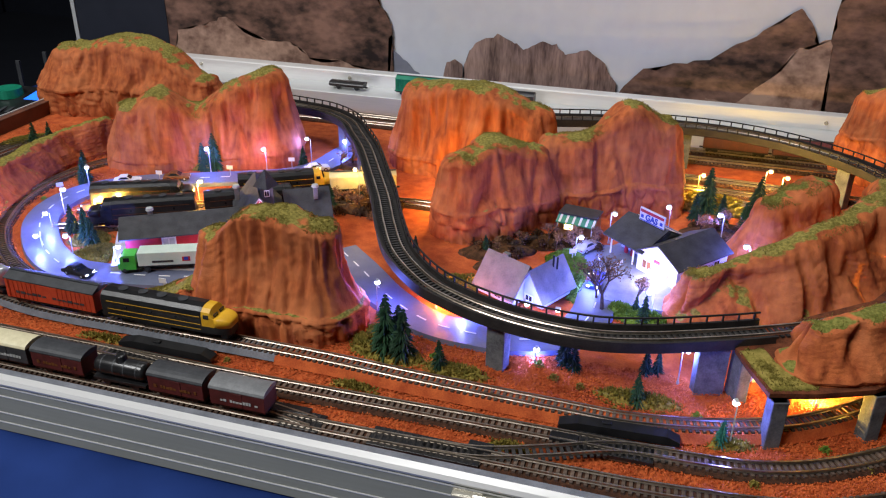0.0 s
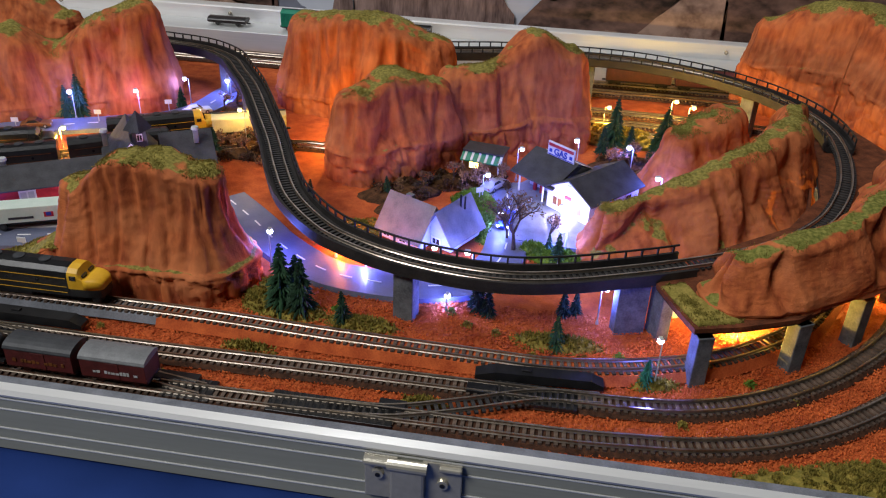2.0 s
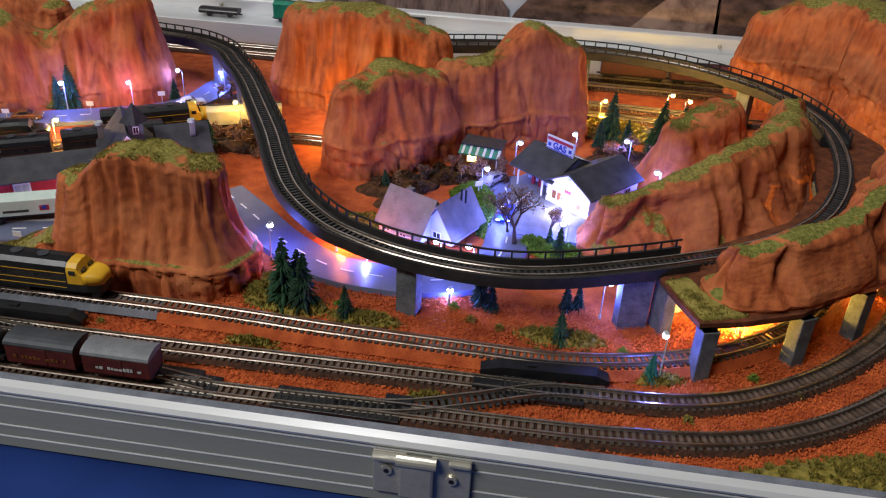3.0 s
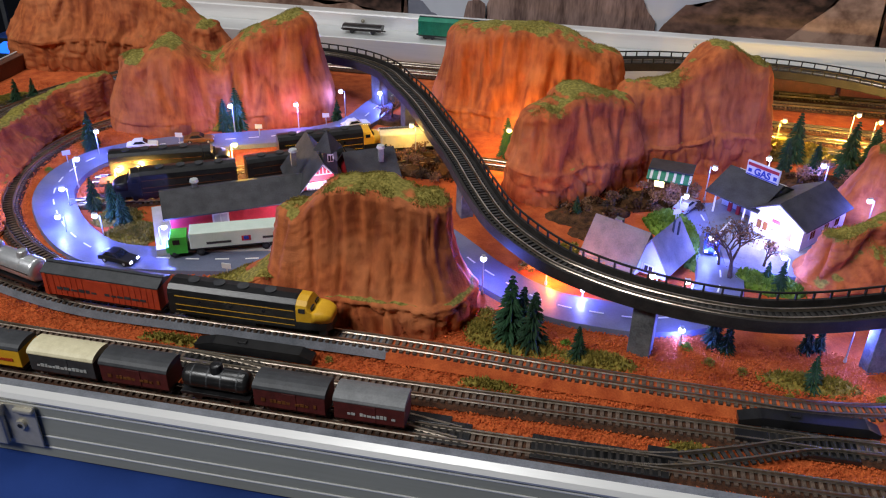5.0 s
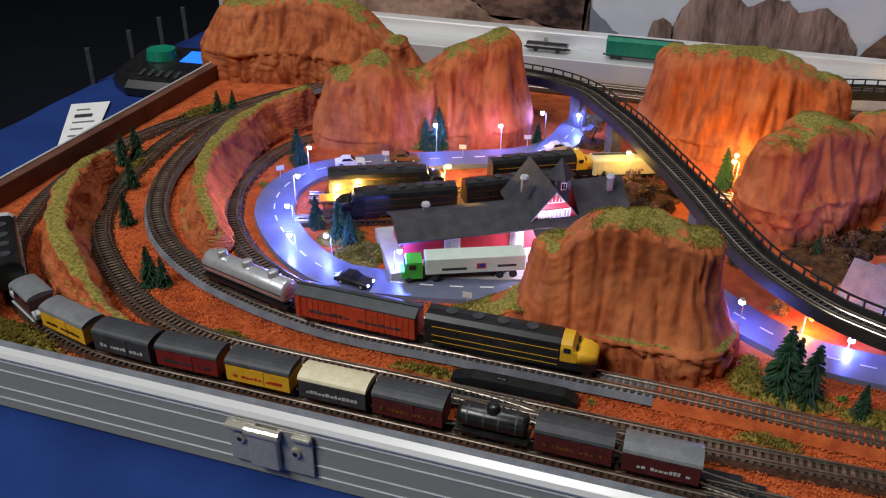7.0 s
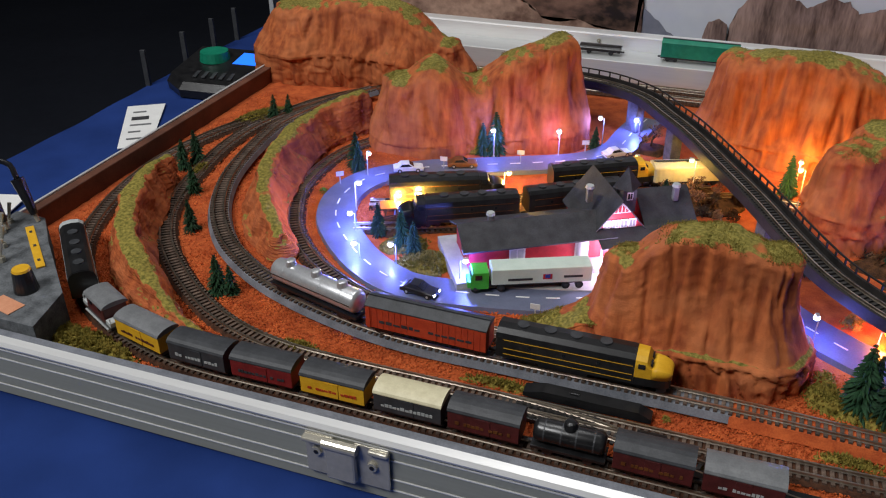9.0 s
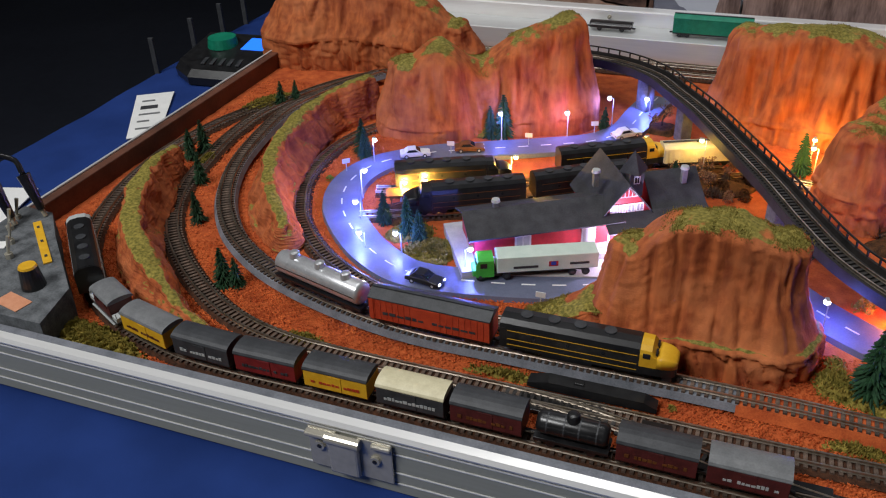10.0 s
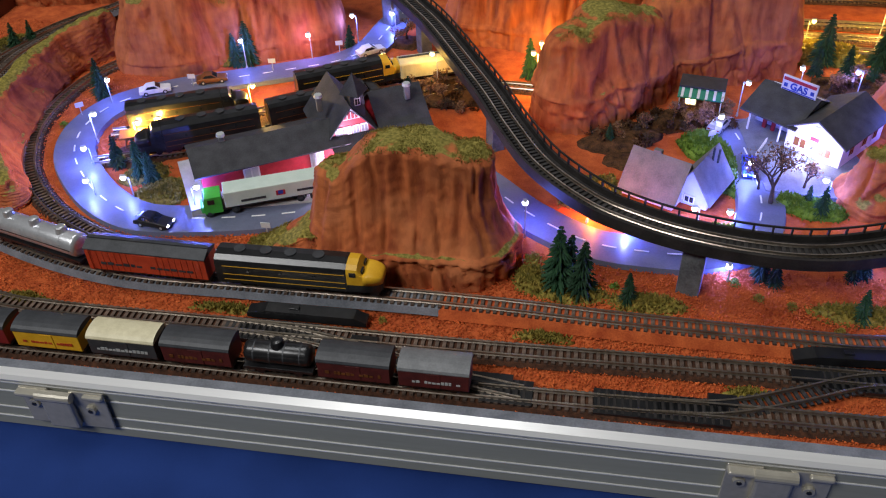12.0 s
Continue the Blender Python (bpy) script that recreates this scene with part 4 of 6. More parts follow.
for k, (x, y, rx, ry, mt, h, turn) in enumerate(((-0.575, 0.027, 0.06, 0.016, STRAW, 0.004, -14), (0.030, 0.285, 0.010, 0.035, LAWN, 0.004, 0), (0.016, 0.322, 0.022, 0.022, LAWN, 0.004, 0), (0.072, 0.245, 0.016, 0.012, LAWN, 0.004, 0), (0.27, 0.036, 0.085, 0.02, STRAW, 0.005, 14), (-0.398, 0.205, 0.030, 0.020, STRAW, 0.003, 25), (-0.425, 0.226, 0.022, 0.014, STRAW, 0.003, 30), (-0.085, 0.128, 0.03, 0.012, STRAW, 0.003, 0), (-0.035, 0.122, 0.028, 0.010, STRAW, 0.0025, 0), (0.015, 0.20, 0.026, 0.014, LAWN, 0.003, 10), (0.025, 0.30, 0.018, 0.04, LAWN, 0.003, 0), (0.09, 0.24, 0.022, 0.014, LAWN, 0.003, 0), (-0.07, 0.25, 0.02, 0.014, STRAW, 0.004, 0), (0.155, 0.098, 0.018, 0.008, STRAW, 0.003, 10), (0.095, 0.128, 0.03, 0.010, STRAW, 0.003, 0), (-0.675, 0.43, 0.02, 0.04, STRAW, 0.003, -20), (-0.66, 0.29, 0.008, 0.02, STRAW, 0.003, 0), (-0.44, 0.075, 0.02, 0.006, STRAW, 0.002, 0), (-0.28, 0.128, 0.012, 0.010, STRAW, 0.004, 0), (-0.11, 0.135, 0.012, 0.016, STRAW, 0.006, 0), (-0.1, 0.083, 0.022, 0.004, STRAW, 0.0015, 0), (0.02, 0.053, 0.018, 0.004, STRAW, 0.0015, 0), (-0.16, 0.052, 0.02, 0.005, STRAW, 0.0015, 0), (-0.30, 0.083, 0.03, 0.004, STRAW, 0.0015, 0), (-0.42, 0.425, 0.03, 0.008, STRAW, 0.004, 22), (-0.40, 0.30, 0.03, 0.01, SAND, 0.003, 25), (0.14, 0.50, 0.05, 0.03, STRAW, 0.004, 0))):
    patch("grass_patch", x, y, rx, ry, mt, "straw-coloured flock grass on the red ground" if mt is STRAW else "green flock lawn", h, k * 3.1, turn)

# dark ballast ground of the station yard and brown flock at the rock feet
# the flock's dark brown also holds the shade round the rocks
for k, (x, y, rx, ry, mt, h, turn, label) in enumerate(((-0.345, 0.312, 0.105, 0.026, BED, 0.0016, 31, "black coal dust on the ground of the station yard"), (-0.436, 0.258, 0.034, 0.024, BED, 0.0016, 20, "black coal dust on the ground of the station yard"), (0.005, 0.362, 0.042, 0.022, FOREST, 0.003, 20, "dark brown forest flock under the rocks"), (-0.050, 0.325, 0.040, 0.022, FOREST, 0.003, 30, "dark brown forest flock under the rocks"), (-0.045, 0.29, 0.022, 0.016, FOREST, 0.002, 0, "dark brown forest flock under the rocks"), (-0.205, 0.385, 0.035, 0.030, FOREST, 0.003, 20, "dark brown forest flock under the rocks"), (0.15, 0.425, 0.045, 0.030, FOREST, 0.003, 0, "dark brown forest flock under the rocks"), (-0.262, 0.482, 0.022, 0.02, FOREST, 0.002, 0, "dark brown forest flock under the rocks"))):
    patch("dark_floor", x, y, rx, ry, mt, label, h, 50 + k * 2.7, turn)

# loose foam grains on the red ground
rng = random.Random(5)
gv, gf = [], []
taken = set()
for pts in (F1, F2, F3, L4, XA, XB):
    for p, d in spline(pts, 0.002):
        for i in range(-4, 5):
            for j in range(-4, 5):
                if i * i + j * j <= 17:
                    taken.add((round(p.x / 0.002) + i, round(p.y / 0.002) + j))
for _ in range(150000):
    u = rng.random()
    if u < 0.66:
        x, y = rng.uniform(-0.70, 0.46), rng.uniform(0.012, 0.165)
    elif u < 0.86:
        x, y = rng.uniform(-0.715, -0.46), rng.uniform(0.05, 0.5)
    else:
        x, y = rng.uniform(0.16, 0.46), rng.uniform(0.02, 0.34)
    if (round(x / 0.002), round(y / 0.002)) in taken:
        continue
    s = rng.uniform(0.0003, 0.0010)
    c = Vector((x, y, G - 0.0012 + rng.uniform(0, 0.0008)))
    i = len(gv)
    for d in ((1, 0, 0), (-0.5, 0.85, 0), (-0.5, -0.85, 0), (0, 0, 1)):
        gv.append(c + Vector((d[0] + rng.uniform(-0.4, 0.4), d[1] + rng.uniform(-0.4, 0.4), d[2] + rng.uniform(-0.3, 0.3))) * s)
    gf += [(i, i + 1, i + 3), (i + 1, i + 2, i + 3), (i + 2, i, i + 3)]
me = bpy.data.meshes.new("foam_grains")
me.from_pydata(gv, [], gf)
me.materials.append(GRAIN)
tagged(new("foam_grains", me), "loose orange-red foam grains scattered on the ground", "gravel", kind="stuff")

# ---- street lamps ----


def street_lamp(x, y, z, h, label, glow, watts, colour, reach=0.004, turn=0.0, group="street lamps", name="street_lamp"):
    """A post with a short arm and a glowing head at height h over z."""
    top = thing(name, pose(x, y, z, 0, 0, turn), label, "street lamp", group)
    part("post", rod(B(), (0, 0, -0.002), (0, 0, h), 0.00055, 0.0004, 6), PALEGREY, top)
    part("foot", rod(B(), (0, 0, -0.001), (0, 0, 0.002), 0.0012, 0.0008, 8), PALEGREY, top)
    part("arm", rod(B(), (0, 0, h - 0.0002), (reach, 0, h + 0.0006), 0.0004, n=6), PALEGREY, top)
    part("hood", box(B(), reach, 0, h + 0.0014, 0.0042, 0.0026, 0.0009, 0.0003), PALEGREY, top)
    # bulb made larger than the lamp head to include its glare
    part("bulb", ball(B(), (reach, 0, h - 0.0002), 0.0022, 0.85), glow, top, "glowing lamp head, enlarged for its glare")
    data = bpy.data.lights.new("bulb_light", "POINT")
    data.energy, data.color, data.shadow_soft_size = watts, colour, 0.0012
    lo = new("bulb_light", data)
    lo.parent = top
    lo.matrix_basis = pose(reach, 0, h - 0.0038)
    return top


COOL, WARMC, VIOLET = (0.10, 0.15, 1.0), (1.0, 0.60, 0.10), (0.45, 0.22, 1.0)
cool_label, warm_label = "thin street lamp with a blue-white light", "thin lamp with a warm yellow light"
for x, y, zt, k, turn, c in ((-0.405, 0.412, 0.0155, 1.0, -90, COOL), (-0.345, 0.432, 0.0150, 0.7, -90, VIOLET), (-0.310, 0.476, 0.0150, 1.0, 200, COOL), (-0.503, 0.329, 0.0120, 1.0, -40, COOL),
                             (-0.487, 0.268, 0.0120, 1.2, 0, COOL), (-0.470, 0.230, 0.004, 1.3, 200, COOL), (-0.419, 0.194, 0.004, 1.2, 190, COOL), (-0.362, 0.180, 0.009, 1.3, 20, COOL), (-0.448, 0.19, 0.002, 1.0, 200, COOL),
                             (0.100, 0.403, 0.0176, 0.45, -120, COOL), (0.047, 0.371, 0.017, 0.28, -30, COOL), (0.171, 0.338, 0.016, 1.0, 200, COOL), (0.156, 0.096, 0.017, 0.9, 100, COOL), (0.022, 0.322, 0.010, 0.6, 20, COOL),
                             (0.047, 0.268, 0.004, 1.6, 180, COOL), (0.003, 0.214, -0.002, 1.1, 200, COOL), (0.028, 0.214, -0.004, 1.4, 180, COOL), (0.096, 0.246, 0.006, 1.6, 160, COOL), (0.150, 0.408, 0.012, 0.8, 180, COOL), (-0.118, 0.182, 0.012, 1.5, 100, COOL),
                             (-0.048, 0.190, -0.003, 0.9, -90, COOL), (0.018, 0.152, -0.006, 1.1, 90, COOL), (0.121, 0.157, 0.013, 1.5, 20, COOL), (-0.278, 0.508, 0.004, 1.2, 160, COOL)):
    street_lamp(x, y, G, zt - G, cool_label, LED_BLUE if k >= 0.4 else LED_DIM, STREET_WATTS * k, c, turn=turn)
for x, y, zt, k, turn in ((0.191, 0.5165, 0.022, 1.9, 0), (0.206, 0.497, 0.024, 1.2, 0), (-0.214, 0.386, 0.022, 0.22, 180), (-0.125, 0.392, 0.024, 0.9, 180), (-0.452, 0.272, 0.004, 1.8, 0), (-0.435, 0.277, 0.006, 1.6, 0), (-0.372, 0.333, 0.010, 1.2, 0), (-0.27, 0.40, 0.012, 0.45, 0), (0.214, 0.158, -0.003, 3.2, 90), (0.262, 0.190, -0.003, 3.0, 90), (0.314, 0.240, -0.003, 1.3, 90), (0.125, 0.516, 0.010, 0.8, 0), (-0.125, 0.450, 0.008, 0.5, -90), (0.0, 0.385, 0.0, 0.15, 0)):
    street_lamp(x, y, G, zt - G, warm_label, LED_WARM, WARM_WATTS * k, WARMC, turn=turn, group="warm lamps", name="yard_lamp")
street_lamp(-0.2455, 0.2335, G, 0.020, "bright white lamp at the depot porch", LED_WHITE, STREET_WATTS * 3.0, (0.75, 0.62, 1.0), turn=160, group="porch lamps")
# added lamp in place of the fuel station's lit canopy and interior
street_lamp(0.088, 0.290, G, 0.016, "white lamp added for the lit canopy of the fuel station", LED_WHITE, STREET_WATTS * 1.5, (0.55, 0.5, 1.0), turn=60, group="porch lamps")
street_lamp(-0.075, 0.205, G, 0.011, "small orange warning light beside the road", LED_ORANGE, WARM_WATTS * 0.9, (1.0, 0.2, 0.02), turn=0, group="warning lights", name="warning_light")


def road_sign(x, y, turn):
    top = thing("road_sign", pose(x, y, G, 0, 0, turn), "small white road sign on a thin post", "sign", "road signs")
    part("post", rod(B(), (0, 0, 0), (0, 0, 0.012), 0.0005, n=6), PALEGREY, top)
    part("plate", box(B(), 0, -0.0006, 0.010, 0.007, 0.0006, 0.0045, 0.0002), WHITE, top)


for x, y, turn in ((-0.520, 0.305, 40), (-0.441, 0.367, 10), (-0.376, 0.405, 10), (-0.322, 0.449, 20), (-0.299, 0.157, 0), (0.02, 0.318, 30)):
    road_sign(x, y, turn)

# ---- trees ----


def fir_tree(x, y, h, label="dark green model fir tree", needles=FIR, seed=0):
    rng = random.Random(seed)
    top = thing("fir_tree", pose(x, y, G - 0.001, rng.uniform(-3, 3), rng.uniform(-3, 3), rng.uniform(0, 360)), label, "tree", "fir trees")
    part("trunk", rod(B(), (0, 0, 0), (0, 0, h * 0.95), h * 0.025, h * 0.006, 7), BARK, top)
    verts, faces = [], []
    levels = 18
    for k in range(levels):
        t = k / levels
        z = h * (0.08 + 0.9 * t)
        r = h * 0.26 * (1 - t) ** 0.85 + h * 0.015
        for b in range(19):
            a = rng.uniform(0, 6.283)
            rr = r * rng.uniform(0.65, 1.12)
            d = Vector((math.cos(a), math.sin(a), 0))
            s = Vector((-d.y, d.x, 0))
            for q in range(3):
                f0 = 0.15 + q * 0.27
                c0 = Vector((0, 0, z)) + d * rr * f0 + Vector((0, 0, -rr * 0.35 * f0))
                c1 = Vector((0, 0, z)) + d * rr * (f0 + 0.42) + Vector((0, 0, -rr * 0.42 * (f0 + 0.42) + rng.uniform(-1, 1) * h * 0.012))
                w = rr * 0.22 * (1.2 - f0)
                i = len(verts)
                lift = Vector((0, 0, h * 0.02))
                verts += [c0 + lift, c0 + s * w - lift * 0.6, c1, c0 - s * w - lift * 0.6]
                faces += [(i, i + 1, i + 2), (i, i + 2, i + 3)]
    m = bpy.data.meshes.new("crown")
    m.from_pydata(verts, [], faces)
    m.materials.append(needles)
    cr = new("crown", m)
    cr.parent = top
    return top


for k, (x, y, h) in enumerate(((-0.092, 0.131, 0.052), (-0.078, 0.128, 0.046), (-0.087, 0.141, 0.040), (-0.047, 0.122, 0.027), (0.039, 0.158, 0.030), (0.047, 0.152, 0.024), (0.095, 0.124, 0.026), (0.090, 0.234, 0.026), (0.083, 0.245, 0.018), (0.098, 0.163, 0.022), (0.106, 0.166, 0.020),
                               (-0.529, 0.116, 0.034), (-0.519, 0.118, 0.026), (-0.468, 0.128, 0.026), (-0.456, 0.130, 0.022), (-0.425, 0.222, 0.036), (-0.412, 0.214, 0.032), (-0.680, 0.292, 0.032), (-0.673, 0.306, 0.036), (-0.133, 0.424, 0.04), (-0.113, 0.40, 0.046),
                               (-0.407, 0.425, 0.046), (-0.418, 0.421, 0.034), (-0.518, 0.342, 0.034), (-0.527, 0.352, 0.036), (-0.316, 0.466, 0.026), (-0.288, 0.207, 0.02), (0.135, 0.482, 0.05), (0.182, 0.472, 0.05), (0.150, 0.45, 0.034), (0.172, 0.445, 0.030), (0.205, 0.48, 0.044), (0.125, 0.455, 0.03),
                               (-0.222, 0.405, 0.03), (-0.213, 0.412, 0.026), (-0.235, 0.36, 0.03), (-0.66, 0.43, 0.03), (-0.65, 0.445, 0.026), (-0.452, 0.236, 0.030), (-0.602, 0.19, 0.03), (-0.12, 0.285, 0.024), (-0.06, 0.315, 0.02), (-0.64, 0.25, 0.03))):
    fir_tree(x, y, h, seed=k)
# this fir's teal is lamp light painted into the needles
fir_tree(0.150, 0.0955, 0.022, "small fir tree beside the lamp, teal light in its colour", TEAL_LIT, 77)


def bare_tree(x, y, h, seed, leaves=140, label="brown bare model tree with a few dry leaves"):
    rng = random.Random(seed)
    top = thing("bare_tree", pose(x, y, G - 0.001), label, "tree", "bare trees")
    bm, tips = B(), []

    def grow(p, d, ln, r, depth):
        q = p + d * ln
        rod(bm, p, q, r, r * 0.62, 5)
        if depth == 0:
            tips.append(q)
            return
        for _ in range(3 if depth > 1 else 2):
            nd = (d + Vector((rng.uniform(-1, 1), rng.uniform(-1, 1), rng.uniform(-0.25, 0.45))) * 1.0).normalized()
            grow(q, nd, ln * rng.uniform(0.6, 0.8), r * 0.6, depth - 1)
        tips.append(q)

    grow(Vector((0, 0, 0)), Vector((rng.uniform(-0.1, 0.1), rng.uniform(-0.1, 0.1), 1)).normalized(), h * 0.22, h * 0.026 if h > 0.06 else h * 0.034, 5 if h > 0.06 else 4)
    part("trunk", bm, BARK, top, "dark twisted trunk and branches")
    verts, faces = [], []
    for _ in range(leaves):
        c = rng.choice(tips) + Vector((rng.uniform(-1, 1), rng.uniform(-1, 1), rng.uniform(-1, 1))) * h * 0.05
        i = len(verts)
        s = 0.0013
        verts += [c + Vector((rng.uniform(-1, 1), rng.uniform(-1, 1), rng.uniform(-1, 1))) * s for _ in range(3)]
        faces.append((i, i + 1, i + 2))
    m = bpy.data.meshes.new("leaves")
    m.from_pydata(verts, [], faces)
    m.materials.append(DRY)
    lv = new("leaves", m)
    lv.parent = top


for k, (x, y, h, n) in enumerate(((0.0565, 0.240, 0.078, 620), (0.083, 0.262, 0.040, 320), (0.05, 0.257, 0.04, 200), (0.030, 0.358, 0.036, 420), (0.012, 0.352, 0.038, 420), (-0.008, 0.35, 0.034, 400), (-0.03, 0.335, 0.026, 320), (0.02, 0.342, 0.03, 360), (0.002, 0.340, 0.03, 360), (0.150, 0.425, 0.042, 420), (0.130, 0.418, 0.038, 380), (0.17, 0.415, 0.036, 360), (-0.262, 0.485, 0.042, 200), (-0.272, 0.475, 0.034, 180), (-0.218, 0.375, 0.032, 360), (-0.205, 0.365, 0.032, 360), (-0.232, 0.378, 0.03, 340), (-0.19, 0.385, 0.03, 300), (-0.21, 0.395, 0.03, 300), (-0.047, 0.262, 0.014, 300))):
    bare_tree(x, y, h, 100 + k, n)


def shrub(x, y, r, material, seed, label="small tuft of green flock on the red ground", group="shrubs"):
    rng = random.Random(seed)
    verts, faces = [], []
    for _ in range(220):
        a, b = rng.uniform(0, 6.28), rng.uniform(0, 1.5)
        c = Vector((math.cos(a) * math.cos(b), math.sin(a) * math.cos(b), math.sin(b))) * r * rng.uniform(0.5, 1.0)
        i = len(verts)
        verts += [c + Vector((rng.uniform(-1, 1), rng.uniform(-1, 1), rng.uniform(-1, 1))) * r * 0.25 for _ in range(3)]
        faces.append((i, i + 1, i + 2))
    m = bpy.data.meshes.new("shrub")
    m.from_pydata(verts, [], faces)
    m.materials.append(material)
    ob = tagged(new("shrub", m), label, "shrub", group)
    ob.location = (x, y, G - 0.0008)


for k, (x, y, r, mt) in enumerate(((0.022, 0.149, 0.004, LAWN), (0.035, 0.135, 0.004, STRAW), (0.055, 0.13, 0.004, STRAW), (-0.055, 0.135, 0.004, LAWN), (-0.312, 0.052, 0.004, LAWN), (0.215, 0.109, 0.004, LAWN), (0.17, 0.062, 0.004, STRAW), (-0.075, 0.245, 0.009, STRAW), (-0.06, 0.255, 0.008, STRAW), (-0.09, 0.225, 0.008, STRAW), (-0.11, 0.155, 0.007, MOSS), (0.135, 0.12, 0.004, LAWN), (0.24, 0.098, 0.003, STRAW), (-0.53, 0.29, 0.004, LAWN), (-0.285, 0.145, 0.008, STRAW), (-0.2, 0.085, 0.003, STRAW), (0.08, 0.11, 0.004, STRAW))):
    shrub(x, y, r, mt, k)

rng = random.Random(41)
for k in range(86):
    cx, cy, rx, ry = ((-0.20, 0.372, 0.034, 0.022), (0.0, 0.352, 0.046, 0.016), (-0.055, 0.326, 0.030, 0.014), (0.148, 0.425, 0.030, 0.018))[k % 4]
    shrub(cx + rng.uniform(-1, 1) * rx, cy + rng.uniform(-1, 1) * ry, rng.uniform(0.004, 0.0085), (DRY, FOREST, FOREST, BARK)[k // 4 % 4], 200 + k, "dry brown bush of model flock under the rocks", "brown bushes")

# ---- rolling stock ----


def on_track(pts, s, back=False):
    line = spline(pts, 0.002)
    p, d = line[max(0, min(len(line) - 1, int(round(s / 0.002))))]
    return Matrix.Translation(p) @ Matrix.Rotation(math.atan2(d.y, d.x) + (math.pi if back else 0), 4, "Z")


def arc_of(pts, x, y):
    line = spline(pts, 0.002)
    return 0.002 * min(range(len(line)), key=lambda i: (line[i][0].x - x) ** 2 + (line[i][0].y - y) ** 2)


def wheels(top, xs, r=0.0027):
    for x in xs:
        w = part("wheelset", rod(B(), (x, -0.0052, r), (x, 0.0052, r), r, n=12), BLACK, top)
        part("axle_box", box(B(), x, -0.0062, r - 0.0006, 0.0022, 0.0012, 0.0022), BLACK, w)


def coupler(top, x, sgn):
    part("coupler", box(B(), x + sgn * 0.0018, 0, 0.0032, 0.0045, 0.0022, 0.0018, 0.0004), BLACK, top)


def roof_profile(w, z0, rise, n=9):
    return [(w / 2 * math.cos(math.pi * i / (n - 1)), z0 + rise * math.sin(math.pi * i / (n - 1))) for i in range(n)]


def diesel(m, L, label, body=BLACK, stripe=YELLOW, nose=YELLOW, side=None, roof=BLACK):
    """A streamlined cab diesel, nose towards +x, rails at z = 0."""
    top = thing("diesel_locomotive", m, label, "locomotive")
    w, h = 0.019, 0.0265
    sec = [(-w / 2, 0.006), (-w / 2, 0.0205), (-w / 2 * 0.9, 0.0235), (-w / 2 * 0.6, 0.0258), (0, h), (w / 2 * 0.6, 0.0258), (w / 2 * 0.9, 0.0235), (w / 2, 0.0205), (w / 2, 0.006)]
    x0, x1 = -L / 2, L / 2 - 0.022
    part("body", loft(B(), [[(x, y, z) for y, z in sec] for x in (x0, x1)]), body, top)
    part("roof", loft(B(), [[(x, y, z + 0.0003) for y, z in sec[2:7]] for x in (x0 + 0.001, x1 - 0.001)]), roof, top)
    split = 0.0118
    hi = [(y, max(z, split)) for y, z in sec]
    lo = [(-w / 2, 0.006), (-w / 2, split - 0.0001), (w / 2, split - 0.0001), (w / 2, 0.006)]
    cab = loft(B(), [[(x1 + 0.0002, y, z) for y, z in hi], [(x1 + 0.0070, y * 0.99, z * 0.985 if z > split else z) for y, z in hi], [(x1 + 0.0102, y * 0.97, min(z, 0.0188) if z > split else z) for y, z in hi]])
    cabo = part("cab", cab, nose, top)
    rings, low_rings = [], []
    for t in (0.0, 0.25, 0.5, 0.72, 0.88, 0.97):
        k = math.sqrt(max(0, 1 - t ** 2.4))
        rings.append([(x1 + 0.0103 + 0.0125 * t, y * (0.42 + 0.55 * k), split + (min(z, 0.0186 + 0.10 * (z - 0.0186)) - split) * (0.35 + 0.65 * k) if z > split else split) for y, z in hi])
        low_rings.append([(x1 + 0.0103 + 0.0122 * t, y * (0.42 + 0.54 * k), z) for y, z in lo])
    part("nose", loft(B(), rings), nose, top, "", True)
    part("nose_skirt", loft(B(), [[(x1 + 0.0002, y, z) for y, z in lo]] + low_rings), body, top, "black lower nose")
    for s in (-1, 1):
        part("side_window", box(B(), x1 + 0.0042, s * w / 2 * 0.99, 0.0185, 0.0042, 0.0008, 0.0030), GLASS, cabo)
        part("windscreen", box(B(), x1 + 0.0097, s * 0.0042, 0.0182, 0.0012, 0.0052, 0.0032), GLASS, cabo)
        for z, th in ((0.0192, 0.00030), (0.0128, 0.00030), (0.0085, 0.00028)):
            part("stripe", box(B(), (x0 + x1) / 2 + 0.002, s * (w / 2 + 0.0001), z, x1 - x0 - 0.006, 0.0003, th), stripe, top)
        if side:
            part("side_band", box(B(), (x0 + x1) / 2 + 0.002, s * (w / 2 + 0.00005), 0.0136, x1 - x0 - 0.002, 0.0003, 0.0052), side, top, "pale grey side band")
        part("skirt", box(B(), (x0 + x1) / 2, s * (w / 2 - 0.0012), 0.0035, (x1 - x0) * 0.36, 0.0015, 0.0032), BLACK, top)
        for fx in (-0.3, -0.1, 0.1):
            part("porthole", rod(B(), (fx * L, s * w / 2, 0.0162), (fx * L, s * (w / 2 + 0.0004), 0.0162), 0.0011, n=10), GLASS, top)
    for fx in (-0.36, -0.2, -0.05, 0.12):
        part("roof_fan", rod(B(), (fx * L, 0, h), (fx * L, 0, h + 0.0009), 0.0038, n=14), DARKGREY, top)
    part("headlight", ball(B(), (L / 2 - 0.0015, 0, 0.0155), 0.0013), PALEGREY, top)
    part("pilot", box(B(), L / 2 - 0.005, 0, 0.0022, 0.006, 0.016, 0.0042, 0.001), BLACK, top)
